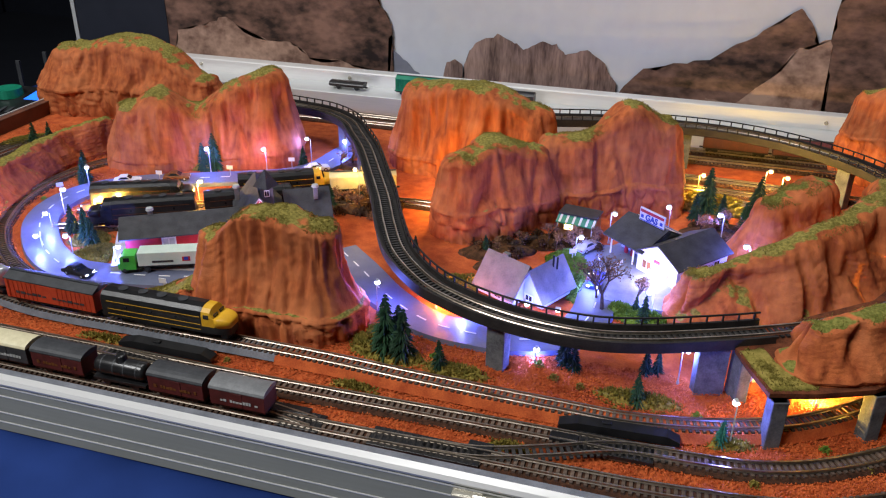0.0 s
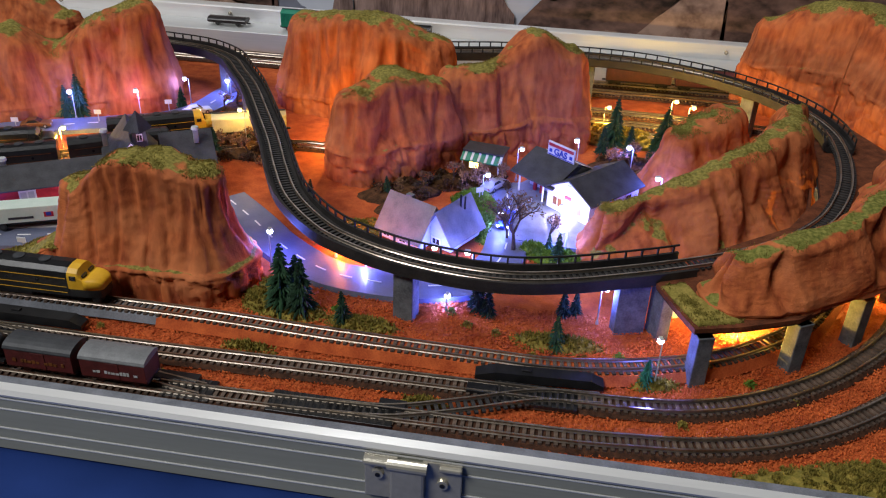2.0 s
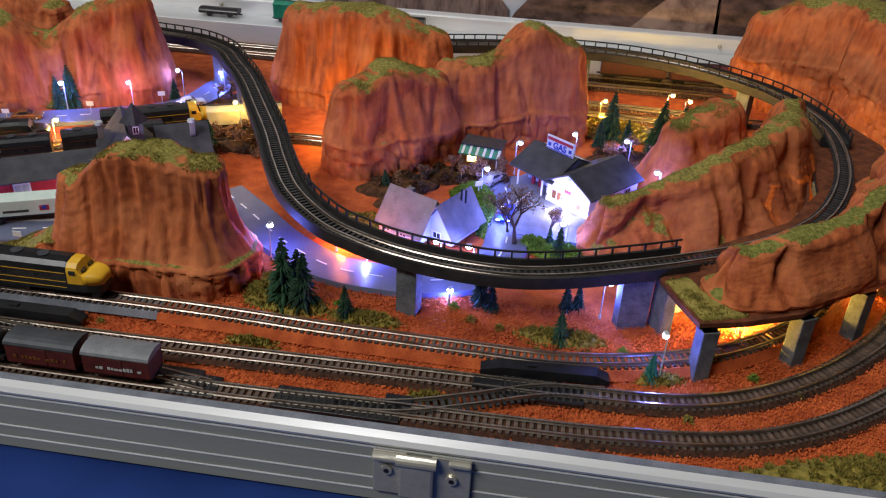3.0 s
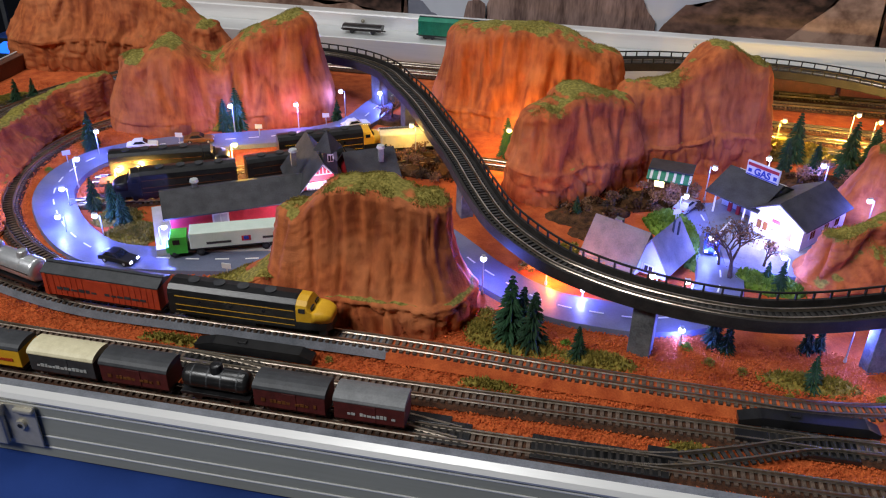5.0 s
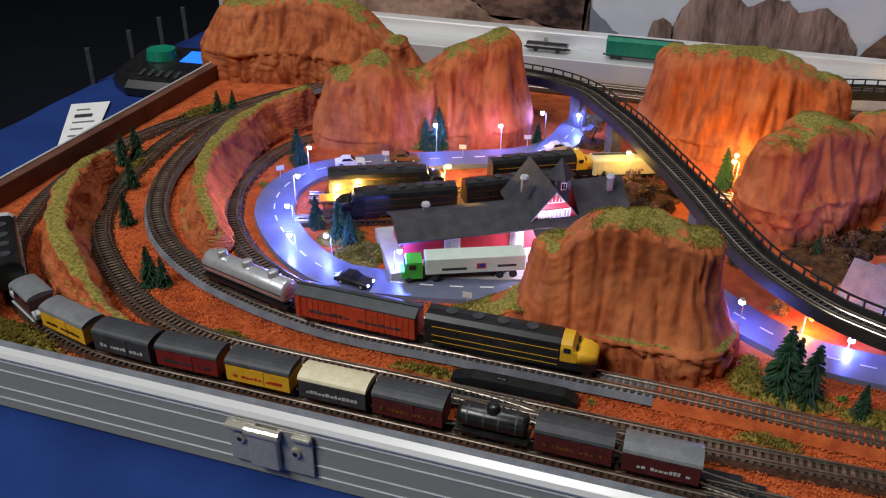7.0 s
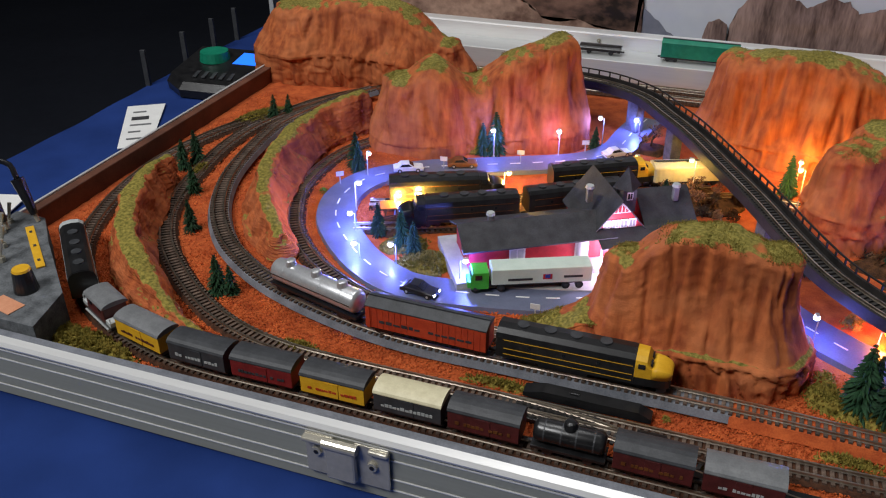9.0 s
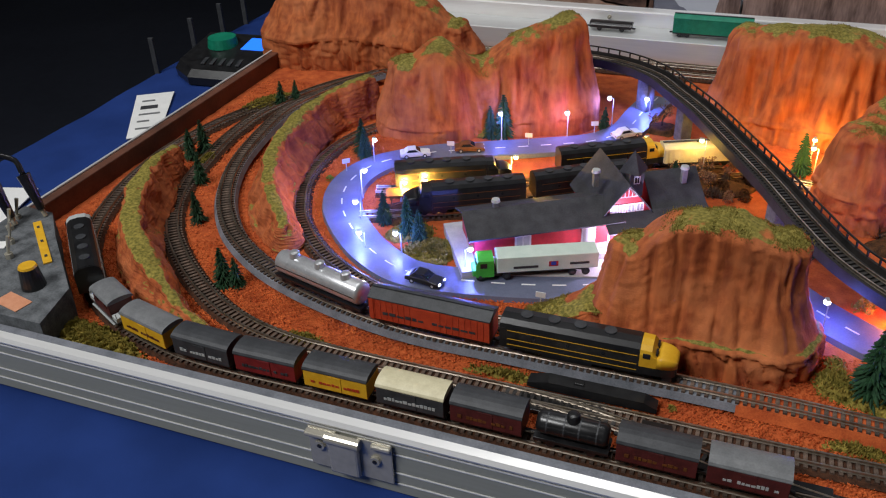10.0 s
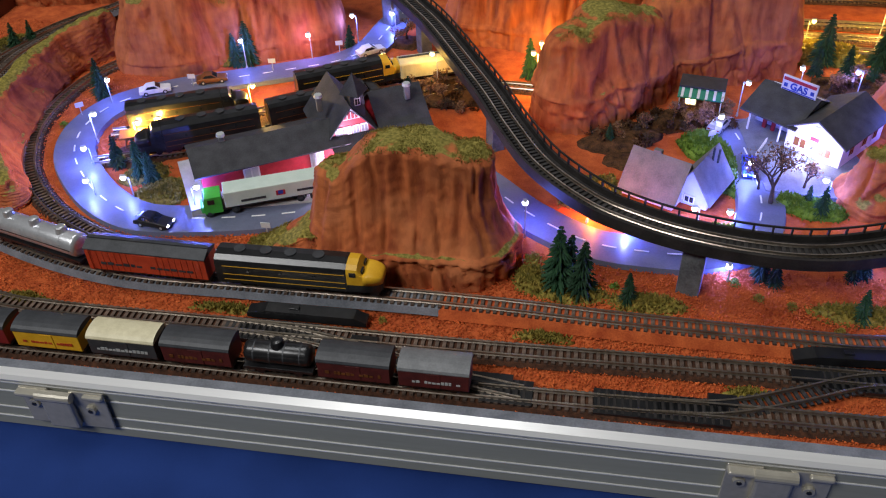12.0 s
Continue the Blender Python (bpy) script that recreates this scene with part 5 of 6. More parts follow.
    wheels(top, [-L * 0.36, -L * 0.28, -L * 0.20, L * 0.18, L * 0.26, L * 0.34])
    for x in (-L * 0.28, L * 0.26):
        part("bogie", box(B(), x, 0, 0.0022, L * 0.2, 0.0125, 0.0030, 0.0005), BLACK, top)
    coupler(top, -L / 2, -1)
    return top


def boxcar(m, L, label, body, roof, lettering=None, name="goods_wagon", peaked=False, bogies=False, h=0.0215, group="goods wagons"):
    top = thing(name, m, label, "wagon", group)
    w = 0.0172
    z0 = 0.0062
    part("underframe", box(B(), 0, 0, 0.0042, L, w * 0.86, 0.0022, 0.0003), BLACK, top)
    part("body", box(B(), 0, 0, z0, L, w, h - z0 - 0.003, 0.0003), body, top)
    if peaked:
        out = [(-w / 2 - 0.0004, h - 0.0032), (w / 2 + 0.0004, h - 0.0032), (w / 2 + 0.0004, h - 0.0024), (0, h + 0.0012), (-w / 2 - 0.0004, h - 0.0024)]
    else:
        out = [(w / 2 + 0.0004, h - 0.0032)] + roof_profile(w + 0.0008, h - 0.0026, 0.0034) + [(-w / 2 - 0.0004, h - 0.0032)]
    part("roof", loft(B(), [[(x, y, z) for y, z in out] for x in (-L / 2 - 0.0003, L / 2 + 0.0003)]), roof, top)
    for s in (-1, 1):
        n = int(L / 0.0042)
        for i in range(1, n):
            if lettering is None or bogies:
                part("rib", box(B(), -L / 2 + L * i / n, s * (w / 2 + 0.0001), z0 + 0.0004, 0.0005, 0.0004, h - z0 - 0.0042), body, top)
        part("door", box(B(), 0, s * (w / 2 + 0.00015), z0 + 0.0006, L * 0.2, 0.0005, h - z0 - 0.0046, 0.0001), body, top)
        if lettering:
            rng = random.Random(int(L * 1e5) + int(s) + len(label))
            x = -L * 0.38
            while x < L * 0.36:
                bw = L * rng.uniform(0.035, 0.06)
                part("lettering_bar", box(B(), x + bw / 2, s * (w / 2 + 0.0004), z0 + (h - z0) * 0.26, bw, 0.0002, 0.0024 * rng.uniform(0.55, 1.0)), lettering, top)
                x += bw + L * (0.012 if rng.random() < 0.8 else 0.07)
        if bogies:
            part("ladder", box(B(), s * L * 0.47, s * (w / 2 + 0.0003), z0, 0.002, 0.0005, h - z0 - 0.003), body, top)
    if bogies:
        part("roof_walk", box(B(), 0, 0, h + 0.0012, L, 0.0026, 0.0005), DARKGREY, top)
        for x in (-L * 0.36, L * 0.36):
            part("bogie", box(B(), x, 0, 0.0018, 0.013, 0.0125, 0.0028, 0.0004), BLACK, top)
        wheels(top, [-L * 0.36 - 0.0045, -L * 0.36 + 0.0045, L * 0.36 - 0.0045, L * 0.36 + 0.0045])
    else:
        wheels(top, [-L * 0.27, L * 0.27], 0.0029)
    coupler(top, -L / 2, -1)
    coupler(top, L / 2, 1)
    return top


def tank_car(m, L, label, shell, domes=1, r=0.0082, group="goods wagons"):
    top = thing("tank_wagon", m, label, "wagon", group)
    part("underframe", box(B(), 0, 0, 0.0042, L, 0.013, 0.0022, 0.0003), BLACK, top)
    zc = 0.0068 + r
    rings = []
    for x, k in ((-L / 2 + 0.001, 0.7), (-L / 2 + 0.0025, 0.95), (-L / 2 + 0.004, 1.0), (L / 2 - 0.004, 1.0), (L / 2 - 0.0025, 0.95), (L / 2 - 0.001, 0.7)):
        rings.append([(x, r * k * math.cos(a), zc + r * k * math.sin(a)) for a in [2 * math.pi * i / 20 for i in range(20)]])
    tank = part("tank", loft(B(), rings), shell, top, "", True)
    for i in range(domes):
        x = (i - (domes - 1) / 2) * L * 0.3
        part("dome", rod(B(), (x, 0, zc + r * 0.8), (x, 0, zc + r + 0.0030), 0.0042, 0.0036, 14), shell, tank)
        part("dome_lid", ball(B(), (x, 0, zc + r + 0.0030), 0.0036, 0.3, 14, 6), shell, tank)
    for x in (-L * 0.33, -L * 0.1, L * 0.1, L * 0.33):
        part("strap", loft(B(), [[(x + dx, r * 1.01 * math.cos(a), zc + r * 1.01 * math.sin(a)) for a in [2 * math.pi * i / 20 for i in range(20)]] for dx in (-0.0004, 0.0004)]), DARKGREY if shell is BLACK else shell, tank)
    if domes > 1:
        for s in (-1, 1):
            part("handrail", rod(B(), (-L * 0.46, s * r * 1.08, zc + 0.001), (L * 0.46, s * r * 1.08, zc + 0.001), 0.0003, n=6), BLACK, top)
        wheels(top, [-L * 0.36 - 0.0045, -L * 0.36 + 0.0045, L * 0.36 - 0.0045, L * 0.36 + 0.0045])
        for x in (-L * 0.36, L * 0.36):
            part("bogie", box(B(), x, 0, 0.0018, 0.013, 0.0125, 0.0028, 0.0004), BLACK, top)
    else:
        part("side_bar", box(B(), 0, -r * 1.0, zc - 0.001, L * 0.5, 0.0006, 0.002), WHITE, top)
        wheels(top, [-L * 0.27, L * 0.27], 0.0029)
    coupler(top, -L / 2, -1)
    coupler(top, L / 2, 1)
    return top


def brake_van(m, L, label, body, roof):
    top = thing("brake_van", m, label, "wagon", "goods wagons")
    w = 0.0166
    part("underframe", box(B(), 0, 0, 0.0042, L, w, 0.0024, 0.0003), BLACK, top)
    part("cabin", box(B(), 0, 0, 0.0066, L * 0.6, w, 0.0118, 0.0003), body, top)
    out = [(w / 2 + 0.0012, 0.0178)] + roof_profile(w + 0.0024, 0.0183, 0.003) + [(-w / 2 - 0.0012, 0.0178)]
    part("roof", loft(B(), [[(x, y, z) for y, z in out] for x in (-L * 0.33, L * 0.33)]), roof, top)
    for s in (-1, 1):
        part("end_platform", box(B(), s * L * 0.41, 0, 0.0066, L * 0.16, w, 0.0036, 0.0003), PALEGREY, top)
        part("step_board", box(B(), 0, s * (w / 2 + 0.0006), 0.0036, L * 0.8, 0.0012, 0.0006), PALEGREY, top)
        for e in (-1, 1):
            part("railing", rod(B(), (e * L * 0.47, s * w * 0.46, 0.0066), (e * L * 0.47, s * w * 0.46, 0.0135), 0.0004, n=6), PALEGREY, top)
        for x in (-L * 0.15, L * 0.15):
            part("window", box(B(), x, s * (w / 2 + 0.0001), 0.0125, 0.004, 0.0003, 0.003), GLASS, top)
    wheels(top, [-L * 0.27, L * 0.27], 0.0029)
    coupler(top, -L / 2, -1)
    coupler(top, L / 2, 1)


# goods train along the case front
s0 = arc_of(F1, -0.597, 0.066) - 0.106
diesel(on_track(F1, s0 + 0.050, True), 0.100, "black diesel locomotive with pale grey side bands and nose", BLACK, PALEGREY, PALEGREY, MIDGREY)
s = s0 + 0.100 + 0.006
WAGONS = [("van", MAROON, MIDGREY, None, 0.044, "maroon brake van with pale grey platforms"), ("box", YELLOW, MIDGREY, MAROON, 0.042, "yellow goods van with a grey roof and dark lettering bars"), ("box", DARKGREY, DARKGREY, PALEGREY, 0.042, "dark grey goods van with pale lettering bars"), ("box", DARKRED, DARKGREY, INK, 0.042, "red and black goods van with a dark roof"), ("box", YELLOW, DARKGREY, BRICKRED, 0.042, "yellow goods van with a dark roof and red lettering bars"), ("box", DARKGREY, CREAM, PALEGREY, 0.042, "dark grey goods van with a cream roof"), ("box", MAROON, DARKGREY, BROWN, 0.042, "brown goods van with a dark roof"), ("tank", BLACK, None, None, 0.042, "black tank wagon with a white bar"), ("box", MAROON, DARKGREY, BROWN, 0.042, "brown goods van with a dark roof"), ("box", MAROON, MIDGREY, PALEGREY, 0.040, "maroon goods van with a grey roof")]
for kind_w, body_m, roof_m, ink, L, label in WAGONS:
    m = on_track(F1, s + L / 2, True)
    if kind_w == "van":
        brake_van(m, L, label, body_m, roof_m)
    elif kind_w == "tank":
        tank_car(m, L, label, body_m, 1, 0.0068)
    else:
        boxcar(m, L, label, body_m, roof_m, ink)
    s += L + 0.0052

# short train on the raised loop
s1 = arc_of(F3, -0.201, 0.102)
diesel(on_track(F3, s1 - 0.054), 0.108, "black diesel locomotive with a yellow nose and thin yellow stripes", BLACK, YELLOW, YELLOW)
boxcar(on_track(F3, s1 - 0.108 - 0.007 - 0.042), 0.084, "orange-red refrigerator car with a dark peaked roof", BRICKRED, DARKGREY, INK, "refrigerator_car", True, True, 0.0255)
tank_car(on_track(F3, s1 - 0.108 - 0.014 - 0.084 - 0.040), 0.080, "silver tank car with three domes", SILVER, 3, 0.0085)

# stock in the station and at the rear
diesel(on_track(YARD[0], 0.088, True), 0.10, "black locomotive parked at the depot", BLACK, BROWN, BLACK)
diesel(on_track(YARD[0], 0.196), 0.10, "black locomotive parked behind the depot roof", BLACK, BROWN, BLACK)
diesel(on_track(YARD[1], 0.068), 0.10, "dark locomotive parked on the second station track", BLACK, BROWN, BLACK)
diesel(on_track(YARD[1], 0.212), 0.10, "black and yellow locomotive parked by the road", BLACK, YELLOW, YELLOW)
boxcar(on_track(YARD[1], 0.292), 0.07, "cream passenger car parked beside the yard", CREAM, CREAM, None, "passenger_car", False, True, 0.022)
REAR_Y = 0.700
boxcar(pose(-0.238, REAR_Y, 0.0092, 0, 0, 0), 0.088, "green boxcar on the rear aluminium ledge", CAR_GREEN, CAR_GREEN, None, "boxcar", True, True, 0.0255)
boxcar(pose(-0.140, REAR_Y, 0.0092, 0, 0, 0), 0.098, "dark green flat engine on the rear aluminium ledge", DARKGREY, BLACK, None, "boxcar", False, True, 0.018)
boxcar(pose(-0.355, REAR_Y, 0.0092), 0.05, "low black flat wagon on the rear ledge", BLACK, BLACK, None, "flat_wagon", False, False, 0.0105)
for x, bodym in ((0.165, MAROON), (0.245, MAROON), (0.32, MAROON)):
    boxcar(pose(x, 0.655, Z1), 0.075, "red boxcar parked under the rear viaduct", bodym, bodym, None, "boxcar", False, True, 0.024)
boxcar(on_track(F1, arc_of(F1, 0.386, 0.285), True), 0.07, "red boxcar with a grey roof on the far curve", RED, MIDGREY, PALEGREY, "boxcar", False, True, 0.022)


def turnout_motor(x, y, L, turn, w=0.009, h=0.0062, label="black turnout motor box beside the track"):
    top = thing("turnout_motor", pose(x, y, G + 0.0012, 0, 0, turn), label, "turnout motor", "turnout motors")
    out = [(-L / 2, 0), (L / 2, 0), (L / 2, h * 0.45), (L * 0.40, h), (-L * 0.34, h), (-L / 2, h * 0.5)]
    part("cover", prism(B(), out, -w / 2, w / 2), BLACK, top)
    part("lever", box(B(), -L * 0.1, 0, h, 0.006, 0.003, 0.0012, 0.0003), BLACK, top)


turnout_motor(0.086, 0.0855, 0.078, 3)
turnout_motor(-0.247, 0.0805, 0.078, 0)
turnout_motor(-0.330, 0.0485, 0.045, 0, 0.008, 0.0075, "small black relay box between the front tracks")
for x, y, L in ((-0.172, 0.041, 0.017), (0.004, 0.043, 0.016), (-0.206, 0.062, 0.017), (0.053, 0.068, 0.018), (-0.128, 0.042, 0.03)):
    ob = thing("turnout_frog", pose(x, y, G + 0.001), "small black turnout frame between the rails", "turnout part", "turnout frames")
    part("frame", box(B(), 0, 0, 0, L, 0.008, 0.0034, 0.0004), BLACK, ob)

for x, y, L in ((-0.116, 0.0345, 0.030), (-0.030, 0.0345, 0.074), (-0.262, 0.0645, 0.050), (0.085, 0.0695, 0.050)):
    ob = thing("turnout_plate", pose(x, y, Z1 - 0.0042), "black plastic turnout plate under the rails", "turnout part", "turnout plates")
    part("plate", box(B(), 0, 0, 0, L, 0.0185, 0.0024, 0.0003), BLACK, ob)
    for k in range(int(L / 0.0044)):
        part("chair_bar", box(B(), -L / 2 + 0.003 + k * 0.0044, 0, 0.0023, 0.0016, 0.0175, 0.0004), DECK, ob)

# ---- buildings ----


def gable_roof(L, W, eaves, ridge, over=0.002, thick=0.0011):
    """A roof with its ridge along x, over a plan L by W centred at 0."""
    o = W / 2 + over
    drop = (ridge - eaves) / (W / 2) * over
    out = [(-o, eaves - drop), (0, ridge), (o, eaves - drop), (o, eaves - drop + thick), (0, ridge + thick * 1.2), (-o, eaves - drop + thick)]
    return loft(B(), [[(x, y, z) for y, z in out] for x in (-L / 2 - over, L / 2 + over)])


def gable_walls(L, W, eaves, ridge):
    out = [(-W / 2, 0), (W / 2, 0), (W / 2, eaves), (0, ridge), (-W / 2, eaves)]
    return loft(B(), [[(x, y, z) for y, z in out] for x in (-L / 2, L / 2)])


def framed_window(parent, x, y, z, w, h, facing, lit=GLASS, frame_m=WHITE):
    """facing: 'y' for a wall across y, 'x' for one across x."""
    if facing == "y":
        fr = part("window", box(B(), x, y, z, w, 0.0008, h), frame_m, parent)
        sg = -1
        for i in (-1, 1):
            part("pane", box(B(), x + i * w * 0.22, y + sg * 0.0003, z + h * 0.14, w * 0.34, 0.0006, h * 0.72), lit, fr)
    else:
        fr = part("window", box(B(), x, y, z, 0.0008, w, h), frame_m, parent)
        sg = -1 if x < 0 else 1
        for i in (-1, 1):
            part("pane", box(B(), x + sg * 0.0003, y + i * w * 0.22, z + h * 0.14, 0.0006, w * 0.34, h * 0.72), lit, fr)
    return fr


def into(ob, m):
    ob.matrix_basis = m @ ob.matrix_basis
    return ob


depot = thing("railway_depot", pose(-0.3590, 0.1925, -0.0065, 0, 0, 31), "red wooden depot with white trim and a dark slate roof", "building")
part("plinth", box(B(), 0.080, 0.020, -0.009, 0.186, 0.072, 0.0092), PLAZA, depot)
HW, HL = 0.044, 0.112
into(part("wall", gable_walls(HL, HW, 0.0185, 0.0275), RED, depot, "red board hall"), pose(HL / 2, HW / 2, 0))
into(part("roof", gable_roof(HL, HW, 0.0185, 0.0275, 0.004), SLATE, depot, "dark slate roof"), pose(HL / 2 - 0.001, HW / 2, 0.0003))
CWX, CW, CD = 0.119, 0.042, 0.060
into(part("wall", gable_walls(CD, CW, 0.018, 0.0440), RED, depot, "red cross gable"), pose(CWX, 0.035, 0, 0, 0, 90))
into(part("roof", gable_roof(CD, CW, 0.018, 0.0440, 0.003), SLATE, depot, "steep slate roof"), pose(CWX, 0.035, 0.0003, 0, 0, 90))
into(part("wall", gable_walls(0.036, 0.050, 0.0165, 0.036), RED, depot), pose(0.164, 0.034, 0))
into(part("roof", gable_roof(0.036, 0.050, 0.0165, 0.036, 0.004), SLATE, depot), pose(0.164, 0.034, 0.0005))
part("porch_roof", loft(B(), [[(x, -0.012, 0.0125), (x, 0.0049, 0.0195), (x, 0.0049, 0.0207), (x, -0.012, 0.0136)] for x in (0.100, 0.184)]), SLATE, depot, "tiled porch roof")
for x in (0.10, 0.114, 0.128, 0.142, 0.156, 0.18):
    part("porch_post", box(B(), x, -0.0105, 0.0, 0.0011, 0.0011, 0.0135), WHITE, depot)
part("porch_wall", box(B(), 0.135, 0.0044, 0.0, 0.05, 0.0008, 0.0185), WHITE, depot)
part("gable_trim", prism(B(), [(CWX - 0.0090, 0.0340), (CWX + 0.0090, 0.0340), (CWX, 0.0432)], 0.0044, 0.0048), WHITE, depot, "white gable lattice")
part("gable_panel", prism(B(), [(CWX - 0.0064, 0.0350), (CWX + 0.0064, 0.0350), (CWX, 0.0415)], 0.0038, 0.0042), RED, depot)
for k in range(5):
    part("lattice_bar", box(B(), CWX + (k - 2) * 0.0029, 0.0035, 0.0350, 0.0007, 0.0003, 0.0062 - abs(k - 2) * 0.0025), WHITE, depot)
for k in range(4):
    framed_window(depot, CWX + (k - 1.5) * 0.0068, 0.0046, 0.0212, 0.0060, 0.0072, "y", MIDGREY)
framed_window(depot, 0.037, -0.0002, 0.001, 0.0125, 0.0155, "y", PALEGREY)
framed_window(depot, 0.088, -0.0002, 0.001, 0.011, 0.0155, "y", PALEGREY)
framed_window(depot, -0.0002, 0.020, 0.004, 0.008, 0.010, "x")
part("tower", box(B(), 0.1265, 0.0160, 0.032, 0.011, 0.015, 0.0185), SLATE, depot)
framed_window(depot, 0.1265, 0.0083, 0.0425, 0.0046, 0.0065, "y")
part("tower_roof", rod(B(), (0.1265, 0.0165, 0.0503), (0.1265, 0.0165, 0.066), 0.0118, 0.0004, 4), SLATE, depot)
for x, z in ((0.022, 0.029), (0.100, 0.044), (0.172, 0.038)):
    ch = part("chimney", box(B(), x, 0.024, z - 0.008, 0.0042, 0.0042, 0.012, 0.0003), MIDGREY, depot)
    part("chimney_cap", rod(B(), (x, 0.024, z + 0.004), (x, 0.024, z + 0.0062), 0.0036, 0.003, 10), PALEGREY, ch)

# goods shed sheltering dark engines: coal stage
stage = thing("coal_stage", pose(-0.456, 0.258, G, 0, 0, 25), "wooden loading stage beside the station tracks", "loading stage")
for i in range(4):
    for j in range(2):
        part("leg", rod(B(), (i * 0.010, j * 0.012, 0), (i * 0.010 + 0.002, j * 0.012, 0.010), 0.0006, n=6), BROWN, stage)
part("platform", box(B(), 0.015, 0.006, 0.010, 0.036, 0.015, 0.0012), BROWN, stage)
for j in (0, 0.012):
    part("brace", rod(B(), (0, j, 0.001), (0.030, j, 0.0095), 0.0005, n=6), BROWN, stage)

gas = thing("fuel_station", pose(0.1153, 0.330, G + 0.0025, 0, 0, -40), "white fuel station with two dark gable roofs and a roof sign", "building")
into(part("wall", gable_walls(0.064, 0.046, 0.0185, 0.031), WHITE, gas, "white board walls"), pose(0, 0, 0, 0, 0, 90))
into(part("roof", gable_roof(0.064, 0.046, 0.0185, 0.031, 0.003), SLATE, gas, "dark slate roof"), pose(0, 0.001, 0.0003, 0, 0, 90))
into(part("wall", gable_walls(0.044, 0.036, 0.0185, 0.029), WHITE, gas), pose(-0.040, 0.006, 0))
into(part("roof", gable_roof(0.044, 0.056, 0.0185, 0.0315, 0.003), SLATE, gas, "dark canopy roof"), pose(-0.0405, -0.004, 0.0003))
for x in (-0.058, -0.030):
    part("canopy_post", rod(B(), (x, -0.030, 0), (x, -0.030, 0.0175), 0.0008, n=8), WHITE, gas)
for x in (-0.011, 0.010):
    framed_window(gas, x, -0.0323, 0.004, 0.012, 0.010, "y", BROWN)
part("gable_vent", box(B(), 0.0, -0.0323, 0.0225, 0.004, 0.0006, 0.005), PALEGREY, gas)
for k, (x, mt) in enumerate(((-0.045, RED), (-0.03, BROWN), (0.0, RED))):
    part("wall_poster", box(B(), x, -0.0123 if x < -0.02 else -0.0325, 0.0145, 0.007, 0.0005, 0.003), mt, gas)
for x in (-0.018, 0.002, 0.018):
    sg = 1
    framed_window(gas, 0.0232, x, 0.006, 0.008, 0.009, "x")
for x in (-0.05, -0.042):
    pump = part("pump", box(B(), x, -0.018, 0, 0.0032, 0.0024, 0.008, 0.0004), RED, gas, "red fuel pump")
    part("pump_globe", ball(B(), (x, -0.018, 0.009), 0.0012), WHITE, pump)
sign = part("sign_board", box(B(), -0.034, -0.0065, 0.0325, 0.030, 0.0014, 0.0125, 0.0002), WHITE, gas, "white roof sign")
part("sign_stripe", box(B(), -0.034, -0.0074, 0.041, 0.028, 0.0004, 0.0026), RED, sign)
part("sign_edge", box(B(), -0.034, -0.0074, 0.0331, 0.028, 0.0004, 0.0007), BLUE, sign)
for s in (-1, 1):
    part("sign_bar", box(B(), -0.034 + s * 0.0115, -0.0074, 0.0355, 0.003, 0.0004, 0.003), BLUE, sign)
    part("sign_strut", rod(B(), (-0.034 + s * 0.012, -0.005, 0.024), (-0.034 + s * 0.012, -0.005, 0.034), 0.0005, n=6), MIDGREY, sign)
txt = bpy.data.curves.new("sign_letters", "FONT")
txt.offset = 0.00022
txt.body, txt.size, txt.extrude, txt.align_x = "GAS", 0.0080, 0.0002, "CENTER"
tmp = new("sign_letters_curve", txt)
dg = bpy.context.evaluated_depsgraph_get()
lme = bpy.data.meshes.new_from_object(tmp.evaluated_get(dg))
lme.materials.clear()
lme.materials.append(BLUE)
bpy.data.objects.remove(tmp)
letters = new("sign_letters", lme)
letters.parent = sign
letters.matrix_basis = pose(-0.034, -0.0076, 0.0347, 90, 0, 0)

house = thing("cottage", pose(-0.0245, 0.2475, G + 0.001, 0, 0, -28), "pale cottage with weathered grey gable roofs", "house")
into(part("wall", gable_walls(0.040, 0.034, 0.009, 0.031), PALEGREY, house, "pale board walls"), pose(0, 0, 0))
into(part("roof", gable_roof(0.040, 0.034, 0.009, 0.031, 0.003), ROOFGREY, house, "weathered grey roof"), pose(0, 0, 0.0003))
into(part("wall", gable_walls(0.038, 0.026, 0.010, 0.030), PALEGREY, house), pose(0.027, 0.016, 0, 0, 0, 90))
into(part("roof", gable_roof(0.040, 0.027, 0.010, 0.0305, 0.003), ROOFGREY, house, "weathered grey roof"), pose(0.027, 0.016, 0.0003, 0, 0, 90))
for x in (-0.012, 0.004):
    framed_window(house, x, -0.0173, 0.002, 0.007, 0.005, "y")
framed_window(house, 0.027, -0.0043, 0.003, 0.008, 0.006, "y")
framed_window(house, 0.0213, 0.0, 0.003, 0.007, 0.006, "x")
for x in (0.030, 0.034):
    part("chimney", rod(B(), (x, 0.022, 0.026), (x, 0.022, 0.037), 0.0009, n=8), BLACK, house)
part("ridge_box", box(B(), -0.004, 0.002, 0.026, 0.006, 0.004, 0.008), ROOFGREY, house)

